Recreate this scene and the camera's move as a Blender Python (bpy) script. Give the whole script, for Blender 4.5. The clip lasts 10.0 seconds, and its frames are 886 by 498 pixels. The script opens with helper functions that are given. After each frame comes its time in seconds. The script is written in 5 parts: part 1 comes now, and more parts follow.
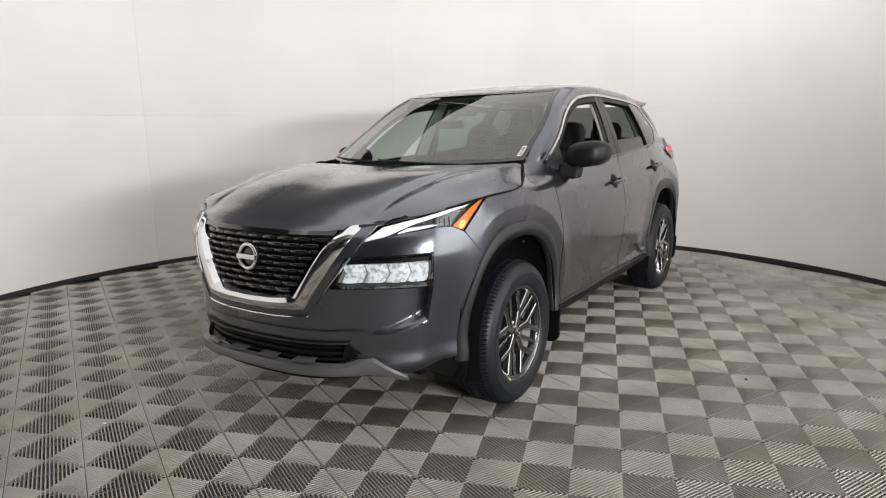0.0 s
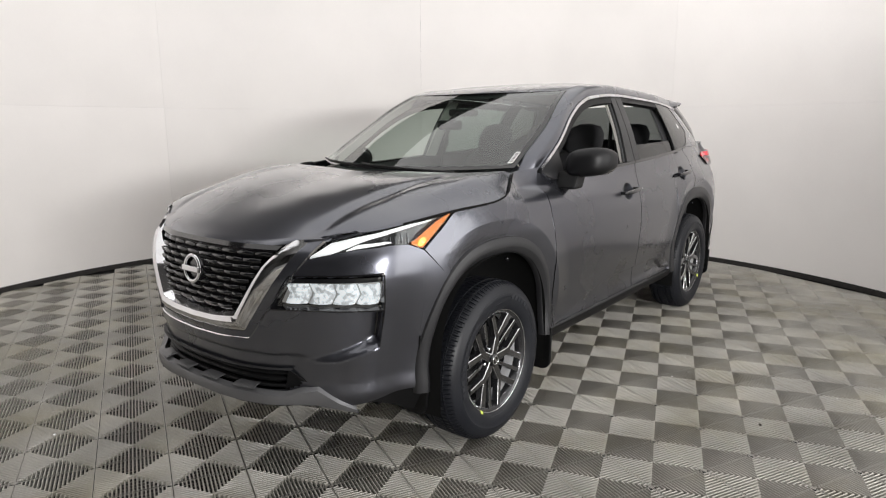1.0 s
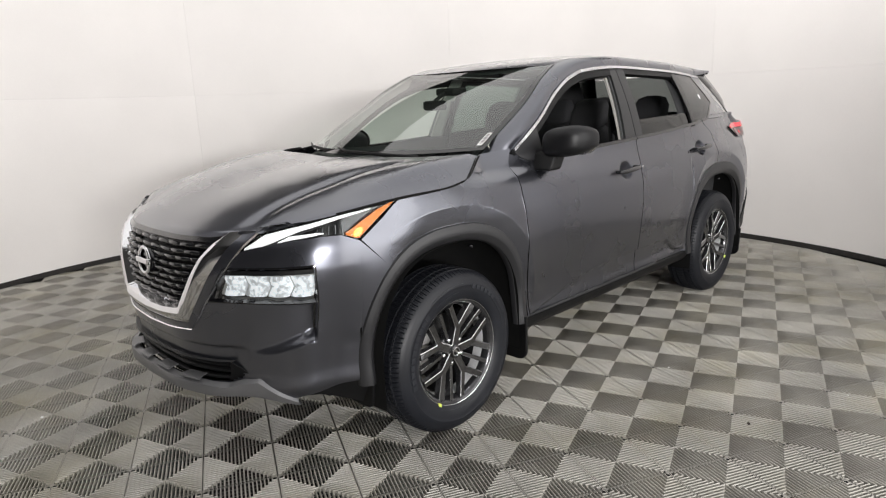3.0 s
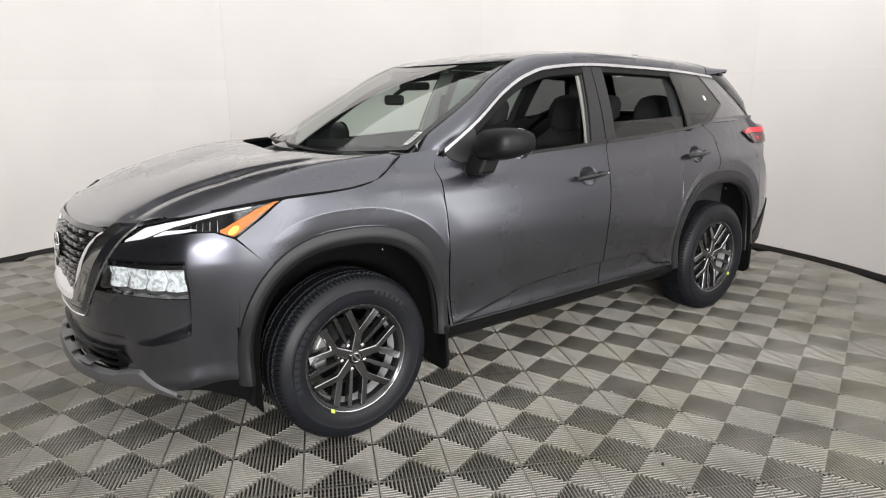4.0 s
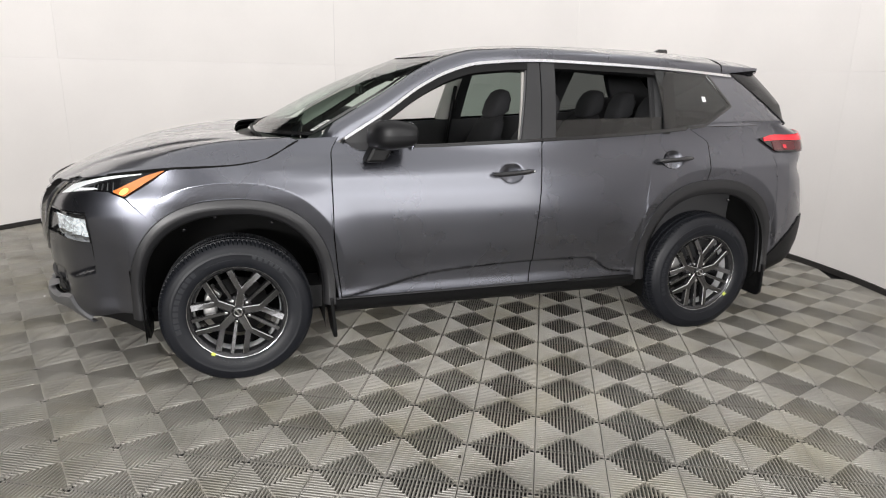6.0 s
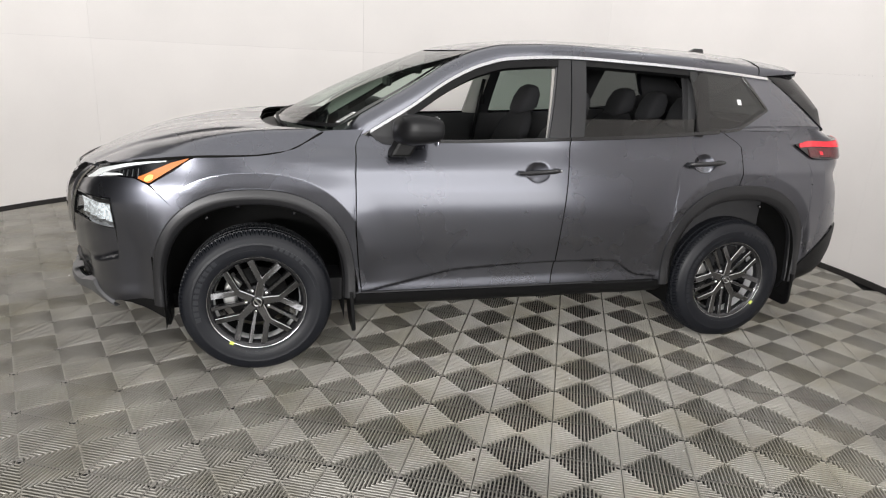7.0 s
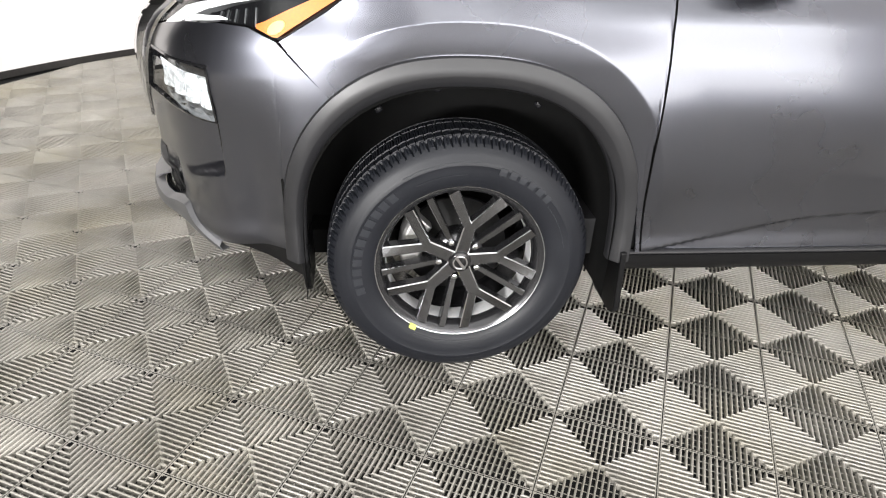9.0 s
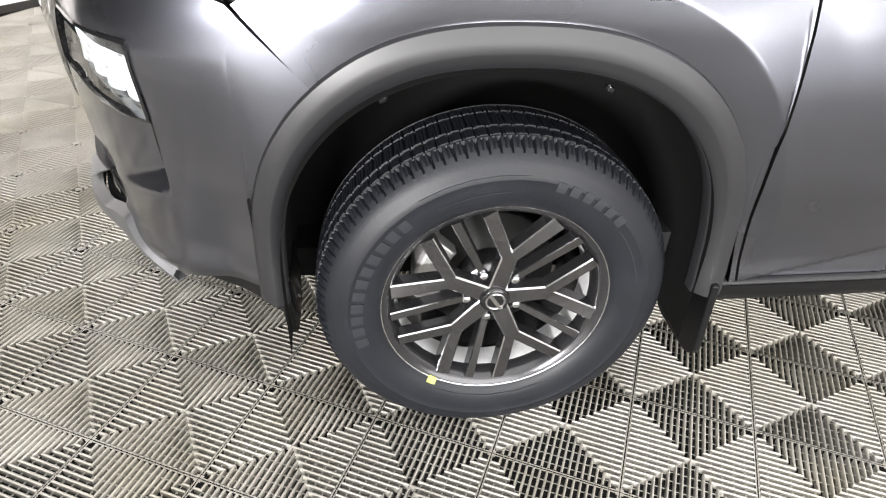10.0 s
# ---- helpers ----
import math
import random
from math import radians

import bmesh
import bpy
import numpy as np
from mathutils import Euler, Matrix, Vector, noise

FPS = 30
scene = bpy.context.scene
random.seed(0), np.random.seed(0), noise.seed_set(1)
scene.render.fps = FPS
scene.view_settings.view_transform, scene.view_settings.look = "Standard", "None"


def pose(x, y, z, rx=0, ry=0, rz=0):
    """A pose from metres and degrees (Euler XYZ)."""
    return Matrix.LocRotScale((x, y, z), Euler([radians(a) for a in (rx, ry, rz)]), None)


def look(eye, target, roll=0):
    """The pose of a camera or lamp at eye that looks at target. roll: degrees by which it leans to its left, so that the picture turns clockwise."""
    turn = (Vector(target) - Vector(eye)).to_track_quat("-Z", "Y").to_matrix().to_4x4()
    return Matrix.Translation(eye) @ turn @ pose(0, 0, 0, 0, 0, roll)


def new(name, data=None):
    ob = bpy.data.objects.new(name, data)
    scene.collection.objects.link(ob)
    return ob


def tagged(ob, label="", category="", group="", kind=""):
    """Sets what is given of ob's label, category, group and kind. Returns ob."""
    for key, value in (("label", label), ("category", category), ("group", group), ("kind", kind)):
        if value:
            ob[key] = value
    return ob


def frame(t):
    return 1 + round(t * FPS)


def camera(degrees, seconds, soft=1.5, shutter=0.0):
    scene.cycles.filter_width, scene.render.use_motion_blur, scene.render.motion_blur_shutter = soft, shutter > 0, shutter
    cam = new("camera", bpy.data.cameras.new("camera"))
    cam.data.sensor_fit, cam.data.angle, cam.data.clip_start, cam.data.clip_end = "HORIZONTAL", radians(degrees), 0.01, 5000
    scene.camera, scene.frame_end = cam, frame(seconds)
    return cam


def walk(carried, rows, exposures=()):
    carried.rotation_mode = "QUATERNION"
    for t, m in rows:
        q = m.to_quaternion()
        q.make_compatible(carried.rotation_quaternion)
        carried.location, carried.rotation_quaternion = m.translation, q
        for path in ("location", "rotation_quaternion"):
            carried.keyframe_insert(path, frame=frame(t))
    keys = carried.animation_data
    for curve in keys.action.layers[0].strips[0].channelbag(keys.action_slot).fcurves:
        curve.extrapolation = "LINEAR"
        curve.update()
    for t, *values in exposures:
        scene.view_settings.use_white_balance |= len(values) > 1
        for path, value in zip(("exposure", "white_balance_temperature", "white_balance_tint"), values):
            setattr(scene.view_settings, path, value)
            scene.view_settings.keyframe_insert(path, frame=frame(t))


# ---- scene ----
cam = camera(69.24, 10.0, soft=1.15)
PATH = [
    (0, -2.8045, -2.2485, 1.3685, 79.495, 1.193, -57.022),
    (0.5, -2.6429, -2.4297, 1.4071, 79.196, 0.535, -53.459),
    (1, -2.3159, -2.3873, 1.4150, 78.909, 0.172, -51.695),
    (1.5, -2.1768, -2.3779, 1.4251, 78.660, 0.860, -50.541),
    (2, -2.1318, -2.3688, 1.4246, 77.414, 1.524, -50.046),
    (2.2, -2.1040, -2.3773, 1.4230, 77.156, 1.663, -49.771),
    (3.3, -1.7227, -2.8491, 1.4368, 76.537, 1.757, -42.714),
    (3.5, -1.5834, -2.9197, 1.4371, 75.853, 1.096, -41.185),
    (4, -1.2085, -3.1198, 1.4618, 75.996, 0.588, -36.651),
    (4.5, -0.8301, -3.3913, 1.4575, 75.873, 0.289, -30.707),
    (5, -0.4416, -3.5568, 1.4969, 74.443, -0.274, -25.983),
    (5.2, -0.2998, -3.6435, 1.5096, 74.198, -0.540, -23.802),
    (6.3, 0.1000, -4.0175, 1.5120, 74.773, -0.975, -16.232),
    (6.5, 0.0712, -3.9872, 1.5091, 74.761, -0.979, -15.998),
    (7, 0.0742, -3.9279, 1.5472, 73.484, -2.724, -14.790),
    (7.5, -0.0429, -3.5615, 1.4770, 72.173, -4.205, -15.488),
    (8, -0.1354, -3.2112, 1.3908, 69.949, -3.715, -12.512),
    (8.5, -0.1775, -2.7862, 1.3134, 66.175, -3.376, -7.186),
    (9, -0.2581, -2.3698, 1.2679, 60.407, -2.574, -6.380),
    (9.5, -0.2862, -2.0387, 1.2118, 56.532, -2.160, -7.079),
    (10, -0.2610, -1.8539, 1.2037, 54.841, -2.143, -6.879),
]
walk(cam, [(t, pose(x, y, z, rx, ry, rz)) for t, x, y, z, rx, ry, rz in PATH],
     [(0, -.45), (2.2, -.38), (5, -.33), (7, -.38), (7.5, -.30), (8, .02), (8.7, .36), (9.3, .66), (10, .88)])
# ---- world and light ----
world = bpy.data.worlds.new("world")
scene.world = world
world.use_nodes = True
world.node_tree.nodes["Background"].inputs["Color"].default_value = (.75, .78, .8, 1)
world.node_tree.nodes["Background"].inputs["Strength"].default_value = .02


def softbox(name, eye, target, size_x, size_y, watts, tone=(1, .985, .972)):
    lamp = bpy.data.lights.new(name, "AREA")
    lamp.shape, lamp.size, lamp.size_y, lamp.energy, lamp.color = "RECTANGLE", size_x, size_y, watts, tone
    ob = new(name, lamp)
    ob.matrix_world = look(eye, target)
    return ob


# added unseen key lamp, low and far before the booth's open side
softbox("unseen_key_lamp", (-4.2, -9.8, 2.0), (1.0, 0, 1.3), 3.2, .55, 1020)
# added unseen fill lamp behind the camera, in place of a lit hall front
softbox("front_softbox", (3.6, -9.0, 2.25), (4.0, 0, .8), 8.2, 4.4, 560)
# added unseen fill lamps ringed under the ceiling, turned from car to booth wall
for deg, watts in ((-30, 18), (8, 11), (46, 8), (84, 7), (122, 7), (150, 8)):
    a = radians(deg)
    softbox("wall_washer", (.64 + 2.5 * math.cos(a), .11 + 2.5 * math.sin(a), 3.05), (.64 + 3.94 * math.cos(a), .11 + 3.94 * math.sin(a), 1.7), 1.5, .5, watts)
# added unseen fill lamp, dim and wide, over the booth and the camera
softbox("luminous_ceiling", (.9, -1.6, 4.15), (.9, -1.59, 0), 8.4, 8.0, 280)
# added unseen fill lamp under the ceiling, in front of the car
softbox("ceiling_bay", (3.2, -7.2, 4.1), (3.2, -7.19, 0), 8.0, 3.0, 150)


# ---- materials ----
def material(name, colour, rough=.5, metal=0.0, coat=0.0, grain=0.0, scale=60.0, bump=0.0, stain=0.0, stain_scale=2.5, glow=None, glow_power=0.0, vary=0.0, spec=.5, clear=0.0):
    """A surface of one substance: fine grain, broad stains, relief and small differences from piece to piece."""
    m = bpy.data.materials.new(name)
    m.use_nodes = True
    t, link = m.node_tree, m.node_tree.links.new
    b = t.nodes["Principled BSDF"]
    b.inputs["Base Color"].default_value = (*colour, 1)
    b.inputs["Roughness"].default_value, b.inputs["Metallic"].default_value = rough, metal
    b.inputs["Coat Weight"].default_value, b.inputs["Coat Roughness"].default_value = coat, .10
    b.inputs["Specular IOR Level"].default_value = spec
    b.inputs["Transmission Weight"].default_value = clear
    if glow:
        b.inputs["Emission Color"].default_value, b.inputs["Emission Strength"].default_value = (*glow, 1), glow_power
    if grain or stain or bump or vary:
        co = t.nodes.new("ShaderNodeTexCoord")
        fine, broad = t.nodes.new("ShaderNodeTexNoise"), t.nodes.new("ShaderNodeTexNoise")
        fine.inputs["Scale"].default_value, fine.inputs["Detail"].default_value = scale, 4
        broad.inputs["Scale"].default_value, broad.inputs["Detail"].default_value = stain_scale, 5
        geo = t.nodes.new("ShaderNodeNewGeometry")
        link(geo.outputs["Position"], fine.inputs["Vector"])
        link(geo.outputs["Position"], broad.inputs["Vector"])
        total = None
        for node, amount in ((fine, grain), (broad, stain)):
            r = t.nodes.new("ShaderNodeMapRange")
            r.inputs["From Min"].default_value, r.inputs["From Max"].default_value = .3, .7
            r.inputs["To Min"].default_value, r.inputs["To Max"].default_value = 1 - amount, 1 + amount
            link(node.outputs["Fac"], r.inputs["Value"])
            if total is None:
                total = r.outputs["Result"]
            else:
                x = t.nodes.new("ShaderNodeMath")
                x.operation = "MULTIPLY"
                link(total, x.inputs[0]), link(r.outputs["Result"], x.inputs[1])
                total = x.outputs[0]
        if vary:
            info, r, x = t.nodes.new("ShaderNodeObjectInfo"), t.nodes.new("ShaderNodeMapRange"), t.nodes.new("ShaderNodeMath")
            r.inputs["To Min"].default_value, r.inputs["To Max"].default_value = 1 - vary, 1 + vary
            x.operation = "MULTIPLY"
            link(info.outputs["Random"], r.inputs["Value"])
            link(total, x.inputs[0]), link(r.outputs["Result"], x.inputs[1])
            total = x.outputs[0]
        tint = t.nodes.new("ShaderNodeVectorMath")
        tint.operation = "SCALE"
        tint.inputs[0].default_value = colour
        link(total, tint.inputs["Scale"])
        link(tint.outputs[0], b.inputs["Base Color"])
        rr = t.nodes.new("ShaderNodeMapRange")
        rr.inputs["To Min"].default_value, rr.inputs["To Max"].default_value = max(rough * .8, .01), min(rough * 1.2, 1)
        link(broad.outputs["Fac"], rr.inputs["Value"])
        link(rr.outputs["Result"], b.inputs["Roughness"])
        if bump:
            bp = t.nodes.new("ShaderNodeBump")
            bp.inputs["Strength"].default_value, bp.inputs["Distance"].default_value = bump, .002
            link(fine.outputs["Fac"], bp.inputs["Height"])
            link(bp.outputs["Normal"], b.inputs["Normal"])
    return m


def pane(name, tint, shine=.06, rough=0.0):
    """Thin sheet glass: it tints what lies behind it and mirrors a little."""
    m = bpy.data.materials.new(name)
    m.use_nodes = True
    t, link = m.node_tree, m.node_tree.links.new
    t.nodes.remove(t.nodes["Principled BSDF"])
    see, gloss, mix, face, power, scale = (t.nodes.new("ShaderNode" + k) for k in ("BsdfTransparent", "BsdfGlossy", "MixShader", "LayerWeight", "Math", "Math"))
    see.inputs["Color"].default_value = (*tint, 1)
    gloss.inputs["Roughness"].default_value = rough
    face.inputs["Blend"].default_value = .5
    power.operation, scale.operation = "POWER", "MULTIPLY_ADD"
    power.inputs[1].default_value, scale.inputs[1].default_value, scale.inputs[2].default_value = 4.2, .92 - shine, shine
    link(face.outputs["Facing"], power.inputs[0]), link(power.outputs[0], scale.inputs[0])
    link(scale.outputs[0], mix.inputs[0]), link(see.outputs[0], mix.inputs[1]), link(gloss.outputs[0], mix.inputs[2])
    link(mix.outputs[0], t.nodes["Material Output"].inputs["Surface"])
    return m


PAINT = material("gunmetal_paint", (.136, .140, .164), .28, .95, 1.0, grain=.10, scale=900, stain=.02)
PAINT.node_tree.nodes["Principled BSDF"].inputs["Coat Roughness"].default_value = .13
PAINT.node_tree.nodes["Principled BSDF"].inputs["Coat IOR"].default_value = 1.5
# faint orange peel in the clear coat
peel, wave = PAINT.node_tree.nodes.new("ShaderNodeTexNoise"), PAINT.node_tree.nodes.new("ShaderNodeBump")
peel.inputs["Scale"].default_value, peel.inputs["Detail"].default_value = 32, 1
wave.inputs["Strength"].default_value, wave.inputs["Distance"].default_value = .03, .004
PAINT.node_tree.links.new(PAINT.node_tree.nodes["Geometry"].outputs["Position"], peel.inputs["Vector"])
PAINT.node_tree.links.new(peel.outputs["Fac"], wave.inputs["Height"])
PAINT.node_tree.links.new(wave.outputs["Normal"], PAINT.node_tree.nodes["Principled BSDF"].inputs["Coat Normal"])
SATIN = material("satin_grey_cladding", (.022, .022, .024), .40, .1, 0, grain=.06, scale=500, bump=.03, spec=.55)
BLACK = material("black_plastic", (.006, .006, .0065), .46, grain=.15, scale=300, bump=.1, spec=.24)
HANDLE = material("black_handle_plastic", (.012, .012, .014), .24, coat=.3, grain=.05, scale=200)
MARK = material("raised_rubber", (.015, .0165, .021), .5, grain=.1, scale=220)
MIRROR = material("mirror_shell", (.007, .007, .008), .42, grain=.06, scale=300, spec=.3)
GLOSS = material("gloss_black", (.008, .008, .009), .10, coat=.6, grain=.05, scale=40)
DARK = material("dark_well", (.004, .004, .004), .85, spec=.2, grain=.2, scale=40)
BRIGHT = material("satin_bright_trim", (.74, .74, .76), .26, 1.0, grain=.02, scale=80)
CHROME = material("chrome", (.80, .80, .82), .08, 1.0, grain=.02, scale=30)
SILVER = material("satin_silver", (.17, .17, .176), .36, .6, grain=.05, scale=300)
RUBBER = material("tyre_rubber", (.0095, .0105, .0140), .46, grain=.12, scale=220, stain=.12, stain_scale=9, bump=.15, spec=.36)
EDGE = material("bright_cut_edge", (.78, .78, .79), .24, 1.0, .3, grain=.03, scale=350)
WHEEL_PAINT = material("dark_wheel_paint", (.045, .045, .048), .25, .6, .5, grain=.05, scale=350)
ALLOY = material("dark_machined_alloy", (.17, .17, .177), .20, .95, .8, grain=.05, scale=350)
BARREL = material("rim_barrel", (.80, .80, .81), .30, .3, grain=.05, scale=120)
DISC = material("disc_iron", (.05, .05, .05), .45, .9, grain=.1, scale=150)
STEEL = material("brake_steel", (.66, .65, .64), .38, .7, grain=.1, scale=150)
CLOTH = material("charcoal_cloth", (.030, .030, .033), .9, grain=.25, scale=700, bump=.3)
TRIM = material("interior_trim", (.028, .028, .030), .65, grain=.12, scale=260, bump=.1)
LINER = material("headliner", (.50, .48, .455), .9, grain=.06, scale=400)
WHITE = material("white_paint", (.80, .770, .752), .62, grain=.012, scale=140, stain=.03, stain_scale=1.3, bump=.04, vary=.025)
PLINTH = material("dark_base_trim", (.022, .020, .019), .6, grain=.2, scale=60)
TILE = material("grey_floor_plastic", (.345, .329, .296), .34, grain=.14, scale=260, stain=.24, stain_scale=2.3, vary=.06, bump=.05, spec=.75)
mud, soil, share = (TILE.node_tree.nodes.new("ShaderNode" + k) for k in ("TexNoise", "Mix", "MapRange"))
mud.inputs["Scale"].default_value, mud.inputs["Detail"].default_value, mud.inputs["Roughness"].default_value = 1.7, 6, .62
share.inputs["From Min"].default_value, share.inputs["From Max"].default_value, share.inputs["To Max"].default_value = .47, .74, .55
soil.data_type, soil.blend_type = "RGBA", "MULTIPLY"
soil.inputs["B"].default_value = (.80, .74, .50, 1)
tile_in = TILE.node_tree.nodes["Principled BSDF"].inputs["Base Color"]
TILE.node_tree.links.new(TILE.node_tree.nodes["Geometry"].outputs["Position"], mud.inputs["Vector"])
TILE.node_tree.links.new(mud.outputs["Fac"], share.inputs["Value"])
TILE.node_tree.links.new(share.outputs["Result"], soil.inputs["Factor"])
TILE.node_tree.links.new(tile_in.links[0].from_socket, soil.inputs["A"])
TILE.node_tree.links.new(soil.outputs["Result"], tile_in)
CONCRETE = material("grey_concrete", (.20, .195, .19), .7, grain=.12, scale=90, stain=.2, stain_scale=1.5, bump=.1)
GAP_SHADE = material("floor_void", (.006, .006, .006), .9, grain=.2, scale=30)
ROOM = material("grey_room_paint", (.085, .083, .080), .8, grain=.03, scale=50, stain=.05)
SKY = material("grey_ceiling", (.10, .098, .095), .9, grain=.05, scale=20)
LED = material("white_led", (.7, .72, .75), .25, glow=(.93, .97, 1), glow_power=2.2, grain=.05, scale=60)
facet, ramp = LED.node_tree.nodes.new("ShaderNodeTexNoise"), LED.node_tree.nodes.new("ShaderNodeMapRange")
facet.inputs["Scale"].default_value = 48
ramp.inputs["From Min"].default_value, ramp.inputs["From Max"].default_value = .40, .62
ramp.inputs["To Min"].default_value, ramp.inputs["To Max"].default_value = .04, .95
LED.node_tree.links.new(LED.node_tree.nodes["Geometry"].outputs["Position"], facet.inputs["Vector"])
LED.node_tree.links.new(facet.outputs["Fac"], ramp.inputs["Value"])
LED.node_tree.links.new(ramp.outputs["Result"], LED.node_tree.nodes["Principled BSDF"].inputs["Emission Strength"])
LED_SOFT = material("daylight_strip", (.85, .85, .85), .25, glow=(1, 1, 1), glow_power=.55, grain=.02, scale=200)
AMBER = material("amber_lens", (.62, .15, .002), .40, glow=(1, .25, .003), glow_power=.28, grain=.15, scale=160)
BULB = material("lit_amber_bulb", (.9, .5, .1), .3, glow=(1, .58, .07), glow_power=1.2, grain=.1, scale=200)
RED = material("red_lens", (.50, .010, .020), .15, coat=.8, glow=(1, .03, .06), glow_power=.5, grain=.1, scale=120)
TAG = material("white_label", (.8, .8, .8), .6, grain=.02, scale=200)
YELLOW = material("yellow_dot", (.62, .70, .12), .5, grain=.05, scale=200)
LENS = pane("lamp_glass", (.90, .92, .92), .14)
CLEAR = pane("clear_lens", (.94, .96, .96), .022, .12)
SCREEN = pane("windscreen_glass", (.76, .89, .81), .17)
TINT = pane("tinted_glass", (.30, .36, .33), .06)
PRIVACY = pane("privacy_glass", (.17, .185, .18), .08)


# ---- the car's outer surfaces, as functions ----
def curve(xs, ys):
    """A smooth curve through a few stations that never overshoots them."""
    xs, ys = np.asarray(xs, float), np.asarray(ys, float)
    h, d = np.diff(xs), np.diff(ys) / np.diff(xs)
    m = np.zeros(len(xs))
    m[0], m[-1] = d[0], d[-1]
    for i in range(1, len(xs) - 1):
        if d[i - 1] * d[i] > 0:
            a, b = 2 * h[i] + h[i - 1], h[i] + 2 * h[i - 1]
            m[i] = (a + b) / (a / d[i - 1] + b / d[i])

    def f(x):
        x = np.clip(x, xs[0], xs[-1])
        i = np.clip(np.searchsorted(xs, x) - 1, 0, len(xs) - 2)
        s = (x - xs[i]) / h[i]
        return (ys[i] * (1 + 2 * s) * (1 - s) ** 2 + m[i] * h[i] * s * (1 - s) ** 2
                + ys[i + 1] * s * s * (3 - 2 * s) + m[i + 1] * h[i] * s * s * (s - 1))
    return f


def step(a, b, x):
    s = np.clip((np.asarray(x, float) - a) / (b - a), 0, 1)
    return s * s * (3 - 2 * s)


# plan of one half at lamp height, from the middle of the nose round to the middle of the tail
PLAN_X = [-.950, -.940, -.895, -.815, -.725, -.62, -.45, -.30, 0, .5, 1.4, 2.2, 2.7, 3.05, 3.3, 3.47, 3.59, 3.66, 3.69, 3.695]
PLAN_Y = [0, .20, .38, .54, .69, .785, .838, .856, .878, .888, .893, .890, .888, .878, .848, .780, .63, .4, .15, 0]
_c = np.concatenate([[0], np.cumsum(np.hypot(np.diff(PLAN_X), np.diff(PLAN_Y)))])
GIRTH = _c[-1]
plan_x, plan_y = curve(_c, PLAN_X), curve(_c, PLAN_Y)
_u = np.linspace(0, GIRTH, 1500)
_ux, _uy = plan_x(_u), plan_y(_u)
_mid = int(np.argmax(_uy))


def u_of_x(x):
    """The girth at which the flank stands at x."""
    return np.interp(x, _ux, _u)


flank = curve([.20, .26, .32, .385, .45, .52, .65, .80, .90, 1.0, 1.08, 1.16, 1.24], [.78, .815, .85, .878, .872, .874, .886, .893, .886, .864, .846, .825, .80])
nose_shift = curve([.22, .30, .36, .43, .55, .70, .80, .88, .93, .97, 1.02, 1.06], [.05, .00, -.012, .005, .004, 0, 0, .012, .035, .075, .13, .18])
tail_shift = curve([.25, .32, .384, .54, .68, .755, .9, .98, 1.05, 1.166, 1.23, 1.3], [-.22, -.15, -.03, .03, .02, 0, -.03, -.055, -.03, -.05, -.17, -.25])
belt_z = curve([.40, .58, .94, 1.21, 1.6, 2.0, 2.325, 2.51, 2.85, 3.2, 3.5], [1.20, 1.165, 1.150, 1.159, 1.175, 1.192, 1.211, 1.225, 1.25, 1.25, 1.24])
belt_y = curve([.40, .58, .9, 1.6, 2.4, 2.85, 3.1, 3.4], [.70, .752, .795, .818, .802, .755, .715, .64])
lean = curve([.5, 1.0, 1.64, 2.39, 2.86, 3.3], [.41, .41, .436, .54, .68, .72])
rail_z = curve([.38, .45, .571, .76, .977, 1.137, 1.298, 1.65, 2.05, 2.48, 3.03, 3.25], [1.085, 1.125, 1.200, 1.316, 1.457, 1.530, 1.570, 1.591, 1.581, 1.563, 1.526, 1.508])


def body(u, z):
    """A point of the lower body: girth u from the nose, height z; the half with positive y."""
    u, z = np.asarray(u, float), np.asarray(z, float)
    x0, y0 = plan_x(u), plan_y(u)
    front, back = 1 - step(-.93, -.42, x0), step(2.95, 3.6, x0)
    k = flank(z) / .893
    k = k + (1 - k) * .55 * (1 - step(-.9, -.5, x0)) * (z > .8)
    x = x0 + front * nose_shift(z) + back * tail_shift(z)
    y = y0 * k
    # the corner of the bumper draws in towards its foot
    y = y - .062 * np.clip((.85 - z) / .5, 0, 1) * step(-.93, -.74, x0) * (1 - step(-.56, -.40, x0))
    # shoulder runs in to the foot of the windows
    s = np.clip((z - 1.0) / (belt_z(x) - 1.0), 0, 1) ** (2 - .8 * step(2.3, 3.0, x0)) * step(.1, .6, x0) * (1 - step(3.25, 3.5, x0))
    y = y * (1 - s) + np.minimum(belt_y(x), y0) * s
    return x, y, z + 0 * x


def side(x, z):
    """Half-width of the flank at x and z."""
    return body(u_of_x(x), z)[1]


def glasshouse(x, z):
    """Half-width of the window band at x and z."""
    h = z - belt_z(x)
    return belt_y(x) - lean(x) * h + .012 * np.sin(np.pi * np.clip(h / .4, 0, 1))


hood_line = curve([-.95, -.90, -.85, -.77, -.60, -.44, -.24, -.04, .13, .35], [.925, .950, .974, 1.014, 1.082, 1.130, 1.166, 1.182, 1.190, 1.198])
hood_edge = curve([-.715, -.587, -.45, -.24, 0, .15, .19, .335], [.578, .737, .792, .819, .824, .804, .786, .715])
hood_drop = curve([-.80, -.70, -.587, -.45, -.24, 0, .15, .335], [.046, .048, .058, .077, .096, .108, .100, .095])
hood_shoulder = curve([-.715, -.587, -.45, -.24, 0, .15, .335], [.578, .737, .792, .819, .824, .815, .800])


